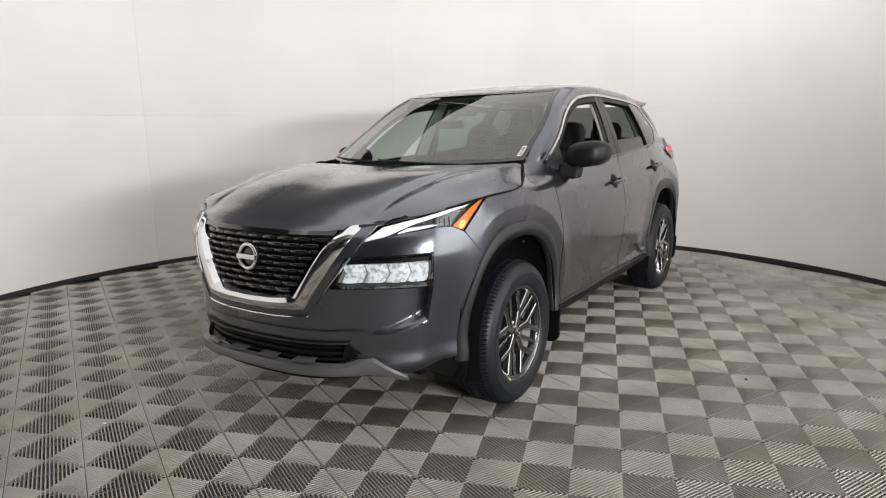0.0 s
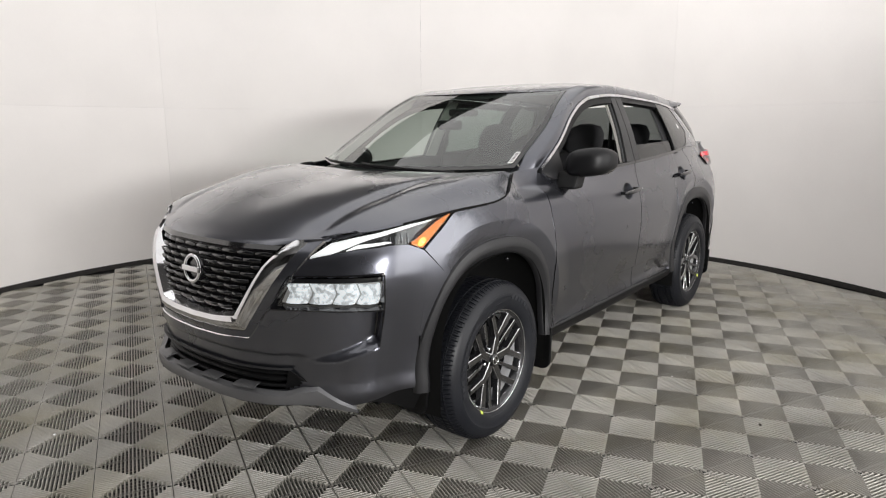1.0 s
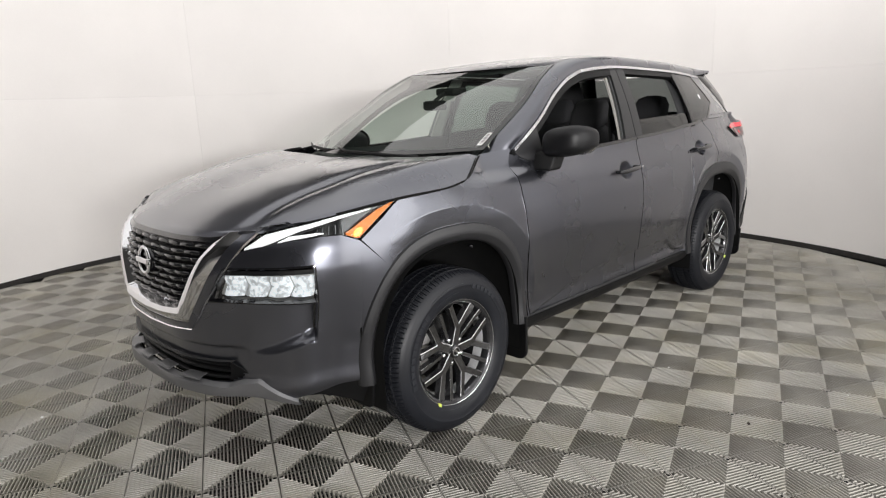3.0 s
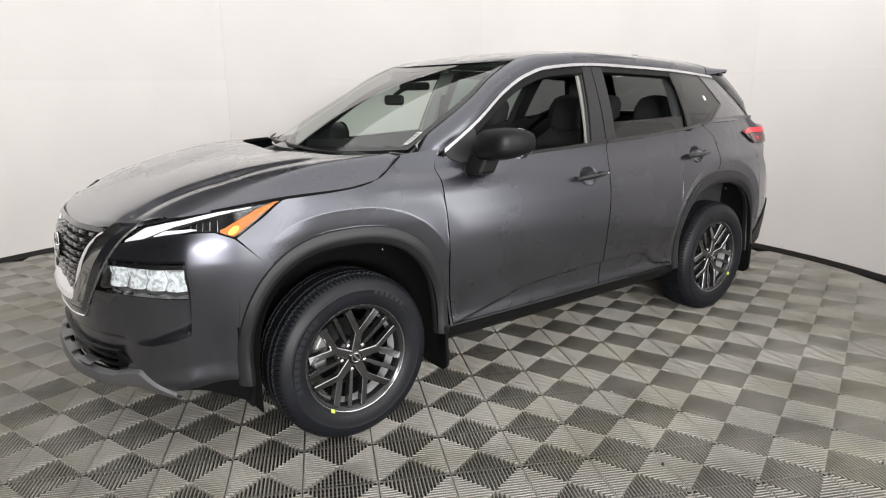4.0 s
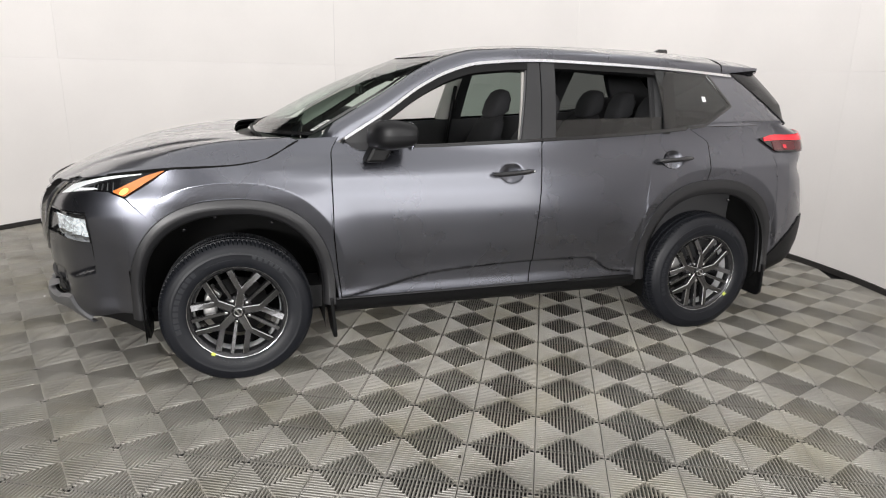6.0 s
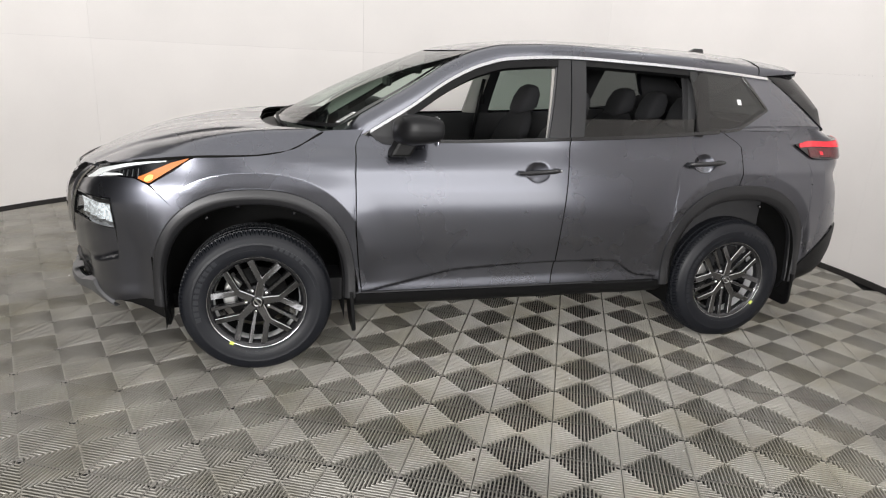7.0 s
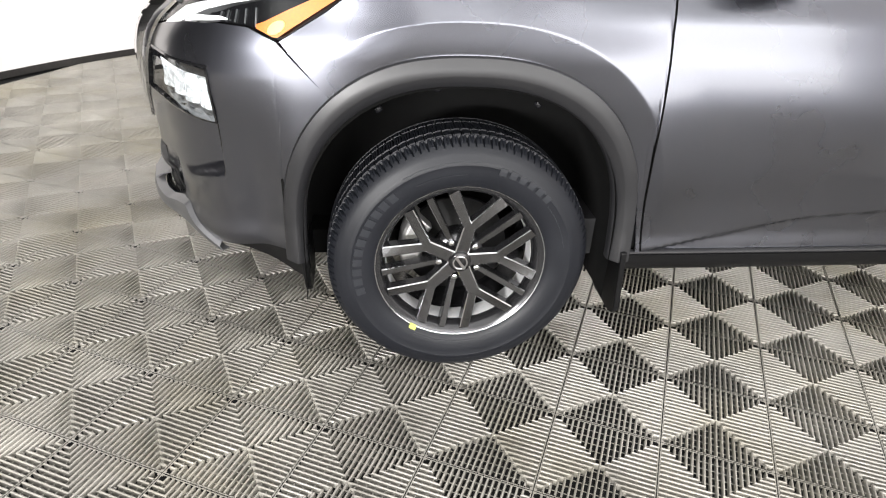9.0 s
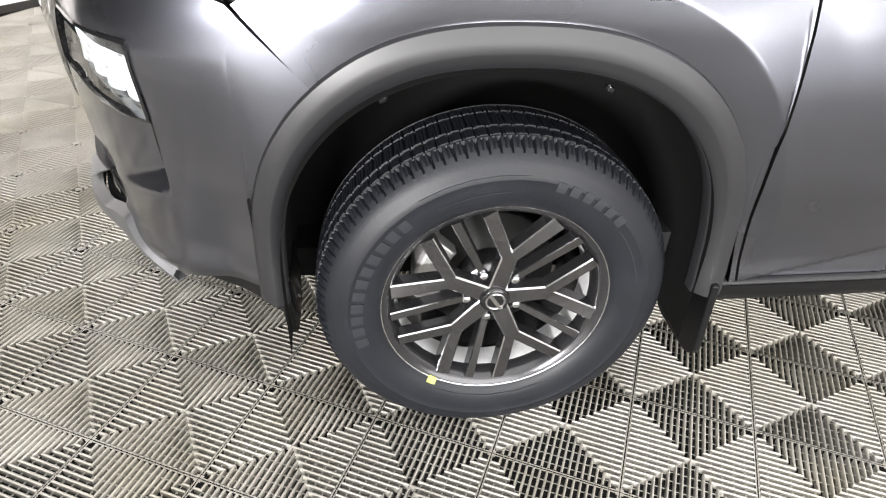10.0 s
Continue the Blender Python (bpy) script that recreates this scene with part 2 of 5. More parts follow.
def hood_z(x, y):
    y = np.abs(y)
    r, late = y / hood_shoulder(x), step(-.45, .05, x)
    roll = r ** (3.8 + 3 * late) * (1 - .8 * late) + .8 * late * step(.865, .995, r)
    return hood_line(x) - hood_drop(x) * roll - .012 * np.exp(-(y / .2) ** 2) * step(-.9, -.3, x)


roof_line = curve([1.0, 1.08, 1.42, 1.65, 2.04, 2.45, 2.9, 3.2, 3.42], [1.582, 1.609, 1.664, 1.678, 1.683, 1.676, 1.657, 1.630, 1.604])


def arch_top(x, x0, a, b, base=.42, p=2.4):
    s = np.clip(1 - np.abs((x - x0) / a) ** p, 0, 1)
    return base + b * s ** (1 / p)


def flare(x, z, x0, front):
    """The painted swell of the body round a wheel arch."""
    r = (np.abs((x - x0) / .472) ** 2.4 + np.maximum(0, (z - .42) / .505) ** 2.4) ** (1 / 2.4)
    k = (.012 * np.clip((1.42 - r) / .275, 0, 1) ** 1.6 - .020 * np.clip((1.145 - r) / .145, 0, 1)) * step(.42, .60, z)
    return k * step(-.40, -.12, x) if front else k


# ---- building blocks ----
def mesh_of(name, verts, faces, smooth=True):
    me = bpy.data.meshes.new(name)
    me.from_pydata([tuple(map(float, v)) for v in verts], [], [tuple(f) for f in faces])
    me.update()
    if smooth:
        me.shade_smooth()
    return me


def thing(name, label, category, group="", kind=""):
    return tagged(new(name), label, category, group, kind)


def raw(name, verts, faces, mat, parent=None, label="", smooth=True, solid=0.0, bevel=0.0):
    """One mesh object, linked under its thing. solid: sheet thickness inwards; bevel: rounded edges."""
    me = mesh_of(name, verts, faces, smooth)
    if solid:
        n = len(me.vertices)
        both = [v.co.copy() for v in me.vertices] + [v.co - v.normal * solid for v in me.vertices]
        ways = {(f[k], f[(k + 1) % len(f)]) for f in faces for k in range(len(f))}
        rim = [(b, a, a + n, b + n) for a, b in sorted(ways) if (b, a) not in ways]
        me = mesh_of(name, both, [tuple(f) for f in faces] + [tuple(i + n for i in reversed(f)) for f in faces] + rim, smooth)
        me.set_sharp_from_angle(angle=radians(38))
        # panel edges get the near-black material: the seams' shade is their colour
        if mat is PAINT:
            for poly in me.polygons[2 * len(faces):]:
                poly.material_index = 1
    me.materials.append(mat)
    if solid and mat is PAINT:
        me.materials.append(DARK)
    ob = new(name, me)
    ob.parent = parent
    if label:
        tagged(ob, label)
    if bevel:
        b = ob.modifiers.new("round", "BEVEL")
        b.width, b.segments, b.limit_method = bevel, 2, "ANGLE"
    return ob


def part(name, bm, mat, parent, label="", smooth=False, bevel=0.0):
    me = bpy.data.meshes.new(name)
    bm.to_mesh(me)
    bm.free()
    if smooth:
        me.shade_smooth()
    me.materials.append(mat)
    ob = new(name, me)
    ob.parent = parent
    if label:
        tagged(ob, label)
    if bevel:
        b = ob.modifiers.new("round", "BEVEL")
        b.width, b.segments, b.limit_method = bevel, 2, "ANGLE"
    return ob


def sheet(points, out, keep=None):
    """Faces over a grid of points (rows, columns, 3), turned to the side of out; keep(r, c) may leave cells out."""
    n, m = points.shape[:2]
    p = points.reshape(-1, 3)
    a = np.cross(points[1:, :-1] - points[:-1, :-1], points[:-1, 1:] - points[:-1, :-1]).reshape(-1, 3).sum(0)
    flip = a @ np.asarray(out, float) < 0
    faces = []
    for r in range(n - 1):
        for c in range(m - 1):
            if keep is None or keep[r, c]:
                q = (r * m + c, (r + 1) * m + c, (r + 1) * m + c + 1, r * m + c + 1)
                faces.append(q[::-1] if flip else q)
    return p, faces


def box(lo, hi):
    bm = bmesh.new()
    bmesh.ops.create_cube(bm, size=1)
    for v in bm.verts:
        v.co = Vector([(l + h) / 2 + c * (h - l) for l, h, c in zip(lo, hi, v.co)])
    return bm


def tube(path, radius, sides=8):
    """Vertices and faces of a round bar along a path of points."""
    path = [Vector(p) for p in path]
    verts, faces = [], []
    for i, p in enumerate(path):
        d = (path[min(i + 1, len(path) - 1)] - path[max(i - 1, 0)]).normalized()
        a = d.cross(Vector((0, 0, 1)) if abs(d.z) < .9 else Vector((1, 0, 0))).normalized()
        b = d.cross(a)
        r = radius[i] if isinstance(radius, (list, tuple)) else radius
        verts += [p + r * (a * math.cos(k * math.tau / sides) + b * math.sin(k * math.tau / sides)) for k in range(sides)]
    for i in range(len(path) - 1):
        for k in range(sides):
            j = (k + 1) % sides
            faces.append((i * sides + k, i * sides + j, (i + 1) * sides + j, (i + 1) * sides + k))
    faces += [tuple(range(sides))[::-1], tuple(range((len(path) - 1) * sides, len(path) * sides))]
    return verts, faces


# ---- the round white booth ----
MIDDLE, RADIUS, WALL_TOP = (.64, .11), 3.94, 3.30


def ring_wall(name, a0, a1, r0, r1, z0, z1, mat, label, n=96):
    verts, faces = [], []
    for i in range(n + 1):
        a = radians(a0 + (a1 - a0) * i / n)
        for r, z in ((r0, z0), (r0, z1), (r1, z1), (r1, z0)):
            verts.append((MIDDLE[0] + r * math.cos(a), MIDDLE[1] + r * math.sin(a), z))
    for i in range(n):
        for k in range(4):
            j = (k + 1) % 4
            faces.append((i * 4 + k, (i + 1) * 4 + k, (i + 1) * 4 + j, i * 4 + j))
    faces += [(0, 1, 2, 3), (n * 4 + 3, n * 4 + 2, n * 4 + 1, n * 4)]
    ob = raw(name, verts, faces, mat, smooth=False)
    for poly in ob.data.polygons:
        poly.use_smooth = abs(poly.normal.z) < .5 and len(poly.vertices) == 4
    bm = bmesh.new()
    bm.from_mesh(ob.data)
    bmesh.ops.recalc_face_normals(bm, faces=bm.faces)
    for e in bm.edges:
        e.smooth = e.calc_face_angle(0) < 1
    bm.to_mesh(ob.data)
    bm.free()
    return tagged(ob, label, "wall", kind="structure")


# wall in two courses of wide panels, with hairline upright joints
SEAMS = [-58, -43.4, -1.6, 40.2, 82, 124.4, 160]
booth = tagged(new("wall_booth"), "white curved wall of wide smooth panels", "wall", kind="structure")
for a0, a1 in zip(SEAMS, SEAMS[1:]):
    for z0, z1, dr in ((.0, 1.578, 0), (1.5790, WALL_TOP, .0015)):
        w = ring_wall("panel", a0 + .008, a1 - .008, RADIUS + dr, RADIUS + .12, z0, z1, WHITE, "")
        w.parent = booth
        for key in list(w.keys()):
            del w[key]
trim = ring_wall("baseboard", SEAMS[0], SEAMS[-1], RADIUS - .012, RADIUS - .0005, 0, .046, PLINTH, "thin dark strip along the foot of the wall")
tagged(trim, category="baseboard")

# bare hall floor beyond the tiles
hall = ring_wall("floor_hall", -200, -34, 5.74, 17.0, -.016, -.004, CONCRETE, "bare grey concrete floor beyond the tiles", n=48)
tagged(hall, category="floor")

# unseen hall added round the booth; its dark greys keep the reflections low
HALL = ((-11.5, -11.0), (7.5, 6.5))
(hx0, hy0), (hx1, hy1) = HALL
for name, lo, hi in (("wall_north", (hx0, hy1, -.05), (hx1, hy1 + .2, 4.2)), ("wall_south", (hx0, hy0 - .2, -.05), (hx1, hy0, 4.2)),
                     ("wall_west", (hx0 - .2, hy0 - .2, -.05), (hx0, hy1 + .2, 4.2)), ("wall_east", (hx1, hy0 - .2, -.05), (hx1 + .2, hy1 + .2, 4.2))):
    tagged(part(name, box(lo, hi), ROOM, None), "unseen plain hall wall added round the booth", "wall", kind="structure")
tagged(part("ceiling", box((hx0, hy0, 4.2), (hx1, hy1, 4.4)), SKY, None), "unseen plain grey ceiling added over the booth", "ceiling", kind="structure")


# ---- the car ----
car = thing("car", "dark gunmetal grey five-door crossover parked on ribbed tiles, lamps lit", "car")
NEAR, BOTH = -1, (-1, 1)


def skin(u, z, s=1, off=0.0):
    """Points of the lower body for a signed girth, moved out by off."""
    u, z = np.broadcast_arrays(np.asarray(u, float), np.asarray(z, float))
    a, e = np.abs(u), 1e-3
    p = np.stack(body(a, z), -1)
    du = np.stack(body(np.minimum(a + e, GIRTH), z), -1) - np.stack(body(np.maximum(a - e, 0), z), -1)
    dz = np.stack(body(a, z + e), -1) - np.stack(body(a, z - e), -1)
    n = np.cross(dz, du)
    n /= np.linalg.norm(n, axis=-1, keepdims=True) + 1e-12
    n[..., 1] = np.where(a < .004, 0, n[..., 1])
    p = p + n * np.asarray(off)[..., None]
    p[..., 1] *= np.where(u < 0, -1, 1) * s
    return p


def inside(u, z, poly):
    hit = np.zeros(np.shape(u), bool)
    for (x0, y0), (x1, y1) in zip(poly, poly[1:] + poly[:1]):
        with np.errstate(divide="ignore", invalid="ignore"):
            hit ^= ((y0 > z) != (y1 > z)) & (u < (x1 - x0) * (z - y0) / (y1 - y0 + 1e-12) + x0)
    return hit


def line(points):
    """A broken line through (a, b) pairs as a function."""
    a, b = zip(*points)
    return lambda t: np.interp(t, a, b)


def strip(name, u0, u1, lo, hi, off, mat, parent=car, label="", s=1, n=40, m=6, solid=.004):
    """A piece of the lower body's skin between two heights."""
    u = np.linspace(u0, u1, n)
    v = np.linspace(0, 1, m)[:, None]
    z = lo(u) + (hi(u) - lo(u)) * v
    pts = skin(np.broadcast_to(u, z.shape), z, s, off)
    p, f = sheet(pts, pts[m // 2, n // 2] - (np.array([.3, 0, .7]) if u0 < 1.3 else np.array([2.6, 0, .7])))
    return raw(name, p, f, mat, parent, label, solid=solid)


def ribbon(name, outer, inner, offs, mat, parent=car, label="", s=1, n=60, solid=.004):
    """A band on the skin between two broken lines of (u, z), crowned by the three offsets."""
    def walkline(pts):
        pts = np.array(pts, float)
        d = np.concatenate([[0], np.cumsum(np.hypot(*np.diff(pts, axis=0).T))])
        t = np.linspace(0, 1, n) * d[-1]
        return np.stack([np.interp(t, d, pts[:, 0]), np.interp(t, d, pts[:, 1])], 1)
    a, b = walkline(outer), walkline(inner)
    rows = []
    for k, off in zip(np.linspace(0, 1, len(offs)), offs):
        q = a * (1 - k) + b * k
        rows.append(skin(q[:, 0], q[:, 1], s, off))
    pts = np.stack(rows)
    p, f = sheet(pts, pts[len(offs) // 2, n // 3] - np.array([.3, 0, .7]))
    return raw(name, p, f, mat, parent, label, solid=solid)


crease = curve([.5, .72, 1.03, 1.55, 1.91, 2.07, 2.22], [.385, .432, .494, .516, .51, .425, .404])


HANDLES = ((1.425, 1.006), (2.43, 1.053))


def flank_sheet(name, x_left, x_right, lo, hi, mat, parent, s, n=60, m=60, label="", top=None, solid=.012, recess=True):
    """A panel of the flank: left and right seams as functions of height, low and high edges of x."""
    c, t = np.meshgrid(np.linspace(0, 1, n), np.linspace(0, 1, m))
    c = .5 - .5 * np.cos(np.pi * c) * .35 - (.5 - c) * .65
    z = np.full(c.shape, .8)
    for _ in range(30):
        x = x_left(z) + (x_right(z) - x_left(z)) * c
        z = .55 * z + .45 * (lo(x) + (hi(x) - lo(x)) * t)
    y = side(x, z)
    # the step that runs on from the bonnet's edge and dies out in the door
    high, base = hi(x), 1.05
    rim = side(x, high) if top is None else top(x)
    q = np.clip((z - base) / (high - base), 0, 1)
    ledge = np.minimum(step(1.062, 1.116, z) / np.maximum(step(1.062, 1.116, high), .2), 1)
    foot = side(x, np.full(x.shape, base))
    stepped = np.where(z > base, foot + (rim - foot) * (.66 * q + .34 * ledge), y)
    rolled = y + (rim - side(x, high)) * t ** 4
    part_of = step(.04, .24, x) * (1 - step(.50, .90, x))
    y = rolled + (stepped - rolled) * part_of
    y = y + flare(x, z, 0.0, True) + flare(x, z, REAR, False)
    if recess:
        y = y - .016 * step(crease(x) + .007, crease(x) - .007, z) * (x > .5) * (x < 2.2)
    for cx, cz in HANDLES:
        d = ((x - cx) / .064) ** 2 + ((z - cz) / .050) ** 2
        y = y - .024 * np.clip(1 - d, 0, 1) ** .8
    pts = np.stack([x, s * y, z], -1)
    p, f = sheet(pts, (0, s, 0))
    return raw(name, p, f, mat, parent, label, solid=solid)


def house_sheet(name, xs, lo, hi, off, mat, parent, s, m=5, label="", solid=.006):
    """A piece of the window band between two heights given as functions of x."""
    xs = np.asarray(xs, float)
    z = lo(xs) + (hi(xs) - lo(xs)) * np.linspace(0, 1, m)[:, None]
    x = np.broadcast_to(xs, z.shape)
    pts = np.stack([x, s * (glasshouse(x, z) + off), z], -1)
    p, f = sheet(pts, (0, s, .2))
    return raw(name, p, f, mat, parent, label, solid=solid)


ARCH_OUT, ARCH_IN = (.479, .503), (.418, .427)
REAR = 2.715
GAP = .0030


def arch_at(x, x0=0.0, grow=0.0):
    return arch_top(x, x0, ARCH_OUT[0] + grow, ARCH_OUT[1] + grow)


# -- nose --
U_ARCH = float(u_of_x(-.336))
lamp_low = line([(.545, .916), (.62, .935), (.75, .957), (.885, .970), (.978, .968), (1.05, .940), (1.25, 1.064)])
lamp_high = line([(.545, .922), (.62, .986), (.72, 1.008), (.85, 1.028), (1.0, 1.042), (1.14, 1.054), (1.25, 1.068)])
nose_top = line([(0, .940), (.30, .943), (.42, .950), (.50, .945), (.545, .912), (.62, .931), (.75, .953), (.885, .966), (.978, .964), (1.05, .936), (U_ARCH, .811)])
FOG = [(.500, .850), (.86, .864), (.868, .727), (.425, .725)]
GRILLE = [(-.49, .99), (.49, .99), (.385, .80), (.272, .645), (-.272, .645), (-.385, .80)]
LOWER = [(-.50, .470), (.50, .470), (.57, .415), (.48, .392), (-.48, .392), (-.57, .415)]


def bumper_low(u):
    x = plan_x(u)
    return np.where(x > -.468, np.minimum(arch_at(x), nose_top(u)), np.interp(u, [0, .8, .98, 1.05], [.335, .335, .365, .372]))


cols = np.concatenate([np.linspace(0, .845, 86), np.linspace(.850, .885, 15), np.linspace(.892, .98, 10), np.linspace(.985, U_ARCH, 36)])
cols = np.concatenate([-cols[:0:-1], cols])
tt = np.linspace(0, 1, 72)[:, None]
zl, zh = bumper_low(np.abs(cols)), nose_top(np.abs(cols))
zz = zl + (zh - zl) * tt
uu = np.broadcast_to(cols, zz.shape)
# the scooped corner under the lamp pods, and the crease over the lower mouth
au = np.abs(uu)
foot_z = np.interp(au, [.60, .72, .862], [.515, .530, .578])
off = -.052 * np.clip((au - .57) / (.862 - .57), 0, 1) ** 1.5 * step(.879, .865, au) * step(foot_z - .012, foot_z + .022, zz) * step(.79, .73, zz)
off = off - .012 * step(.545, .530, zz) * step(.62, .50, au) + .010 * step(.70, .50, zz) * step(.5, .7, au) * step(1.0, .85, au)
pts = skin(uu, zz, 1, off)
mid = lambda q: (q[1:, 1:] + q[:-1, 1:] + q[1:, :-1] + q[:-1, :-1]) / 4
mu, mz = mid(uu), mid(zz)
open_cells = inside(np.abs(mu), mz, FOG) | inside(mu, mz, GRILLE) | inside(mu, mz, LOWER)
p, f = sheet(pts, (-1, 0, 0), ~open_cells)
raw("front_bumper", p, f, PAINT, car, "gunmetal painted front bumper", solid=.010)

# -- grille --
grille = strip("grille", -.48, .48, lambda u: np.where(np.abs(u) < .26, .62, .62 + (np.abs(u) - .26) * 1.45), lambda u: .945 + 0 * u, -.075, BLACK, car, "black slatted grille in a chrome frame", n=50, m=12)
O_LINE = [(.545, .982), (.425, .80), (.305, .625), (.15, .618), (0, .616)]
I_LINE = [(.435, .958), (.365, .885), (.245, .700), (.12, .684), (0, .682)]
mirror_line = lambda pts: pts + [(-u, z) for u, z in pts[-2::-1]]
ribbon("chrome_frame", mirror_line(O_LINE), mirror_line(I_LINE), (.004, .016, .020, .010, -.045), CHROME, grille, "chrome grille frame", n=160)
ribbon("frame_surround", mirror_line([(.60, .985), (.452, .775), (.322, .602), (.15, .592), (0, .590)]), mirror_line(O_LINE), (.001, .005, .006), PAINT, grille, "painted surround of the grille", n=160)
ribbon("frame_edge", mirror_line([(.612, .985), (.461, .770), (.328, .595), (.15, .585), (0, .583)]), mirror_line([(.603, .985), (.455, .775), (.324, .601), (.15, .591), (0, .589)]), (.002, .009, .005), CHROME, grille, n=160)
rows = np.linspace(.705, .935, 9)
for r, z in enumerate(rows):
    reach = np.interp(z, [.68, .70, .885, .95], [.20, .245, .37, .43])
    for k in range(-5, 6):
        a, b = (k + .5 * (r % 2)) * .092 - .043, (k + .5 * (r % 2)) * .092 + .043
        a, b = max(a, -reach), min(b, reach)
        if b - a < .02:
            continue
        us = np.linspace(a, b, 4)
        ring = []
        for dz, off in ((-.011, -.035), (-.009, -.012), (.004, -.006), (.009, -.014), (.010, -.035)):
            ring.append(skin(us, np.full(4, z) + dz, 1, off * np.ones(4) - .012 * (1 - np.array([.4, 1, 1, .4]))))
        q, f = sheet(np.stack(ring), (-1, 0, 0))
        raw("slat", q, f, GLOSS, grille)
ribbon("grille_ledge", [(-.44, .957), (.44, .957)], [(-.42, .928), (.42, .928)], (.006, .004, -.04), GLOSS, grille, n=40)


def torus(c, ax, ay, r0, r1, n=40, m=10):
    c, ax, ay = Vector(c), Vector(ax).normalized(), Vector(ay).normalized()
    az = ax.cross(ay)
    verts, faces = [], []
    for i in range(n):
        a = math.tau * i / n
        d = ax * math.cos(a) + ay * math.sin(a)
        for k in range(m):
            b = math.tau * k / m
            verts.append(c + d * (r0 + r1 * math.cos(b)) + az * r1 * .8 * math.sin(b))
    for i in range(n):
        for k in range(m):
            faces.append((i * m + k, ((i + 1) % n) * m + k, ((i + 1) % n) * m + (k + 1) % m, i * m + (k + 1) % m))
    return verts, faces


def disc(c, ax, ay, r, depth=.01, n=32, dome=0.0):
    """A round plate whose face looks along ax x ay."""
    c, ax, ay = Vector(c), Vector(ax).normalized(), Vector(ay).normalized()
    az = ax.cross(ay)
    verts = [c + az * dome]
    for rr, dz in ((.55 * r, .75 * dome), (r, 0), (r, -depth)):
        verts += [c + (ax * math.cos(math.tau * i / n) + ay * math.sin(math.tau * i / n)) * rr + az * dz for i in range(n)]
    faces = [(0, 1 + i, 1 + (i + 1) % n) for i in range(n)]
    for k in range(2):
        faces += [(1 + k * n + i, 1 + (k + 1) * n + i, 1 + (k + 1) * n + (i + 1) % n, 1 + k * n + (i + 1) % n) for i in range(n)]
    return verts, faces


tiltz = (.10, 0, .995)
v, f = torus((-.946, 0, .838), (0, -1, 0), tiltz, .053, .0085)
badge = raw("badge", v, f, CHROME, car, "chrome ring badge with a cross bar")
v, f = disc((-.940, 0, .838), (0, -1, 0), tiltz, .050, .02)
raw("badge_backing", v, f, GLOSS, badge)
bm = box((-.960, -.060, .826), (-.941, .060, .850))
part("badge_bar", bm, CHROME, badge, bevel=.004)

# -- lower mouth --
mouth = strip("lower_grille", -.56, .56, lambda u: .375 + 0 * u, lambda u: .485 + 0 * u, -.07, DARK, car, "black lower air intake", n=40, m=4)
for z in (.408, .430, .452):
    us = np.linspace(-.52, .52, 40)
    ring = [skin(us, np.full(40, z + dz), 1, o) for dz, o in ((-.006, -.05), (-.005, -.022), (.004, -.020), (.006, -.05))]
    q, f = sheet(np.stack(ring), (-1, 0, 0))
    raw("slat", q, f, BLACK, mouth)
ribbon("mouth_lip", [(-.53, .485), (.53, .485)], [(-.50, .468), (.50, .468)], (.004, .006, -.02), SATIN, mouth, n=50)
for s in BOTH:
    ribbon("intake_cheek", [(.50, .478), (.60, .425)], [(.48, .385), (.56, .392)], (.003, -.012, -.03), BLACK, mouth, s=s, n=12)
lip = ribbon("skid_lip", mirror_line([(.815, .330), (.735, .377), (.650, .421), (.56, .405), (.50, .392), (.25, .398), (0, .400)]),
             mirror_line([(.830, .300), (.74, .318), (.65, .328), (.56, .330), (.50, .333), (.25, .338), (0, .340)]), (.0, .022, .024, .023, .002), SILVER, car, "satin silver skid lip", n=160)
for u in (-.30, -.10, .10, .30):
    ribbon("lip_tooth", [(u - .05, .412), (u + .05, .412)], [(u - .055, .392), (u + .055, .392)], (-.02, .010, .022), SILVER, lip, n=10)
strip("front_valance", -.95, .95, lambda u: .290 + .05 * step(.5, .93, np.abs(u)), lambda u: .350 + .02 * step(.8, .95, np.abs(u)), -.035, BLACK, car, "black lower valance", n=80, m=5)

for s in BOTH:
    foot_of = lambda u: np.interp(plan_x(u), [-.78, -.60, -.43], [.335, .318, .238])
    strip("side_valance", .80, float(u_of_x(-.418)), foot_of, lambda u: np.interp(plan_x(u), [-.78, -.60, -.43], [.350, .372, .392]), -.010, BLACK, car, "black lower corner of the bumper", s=s, n=24, m=6, solid=.010)
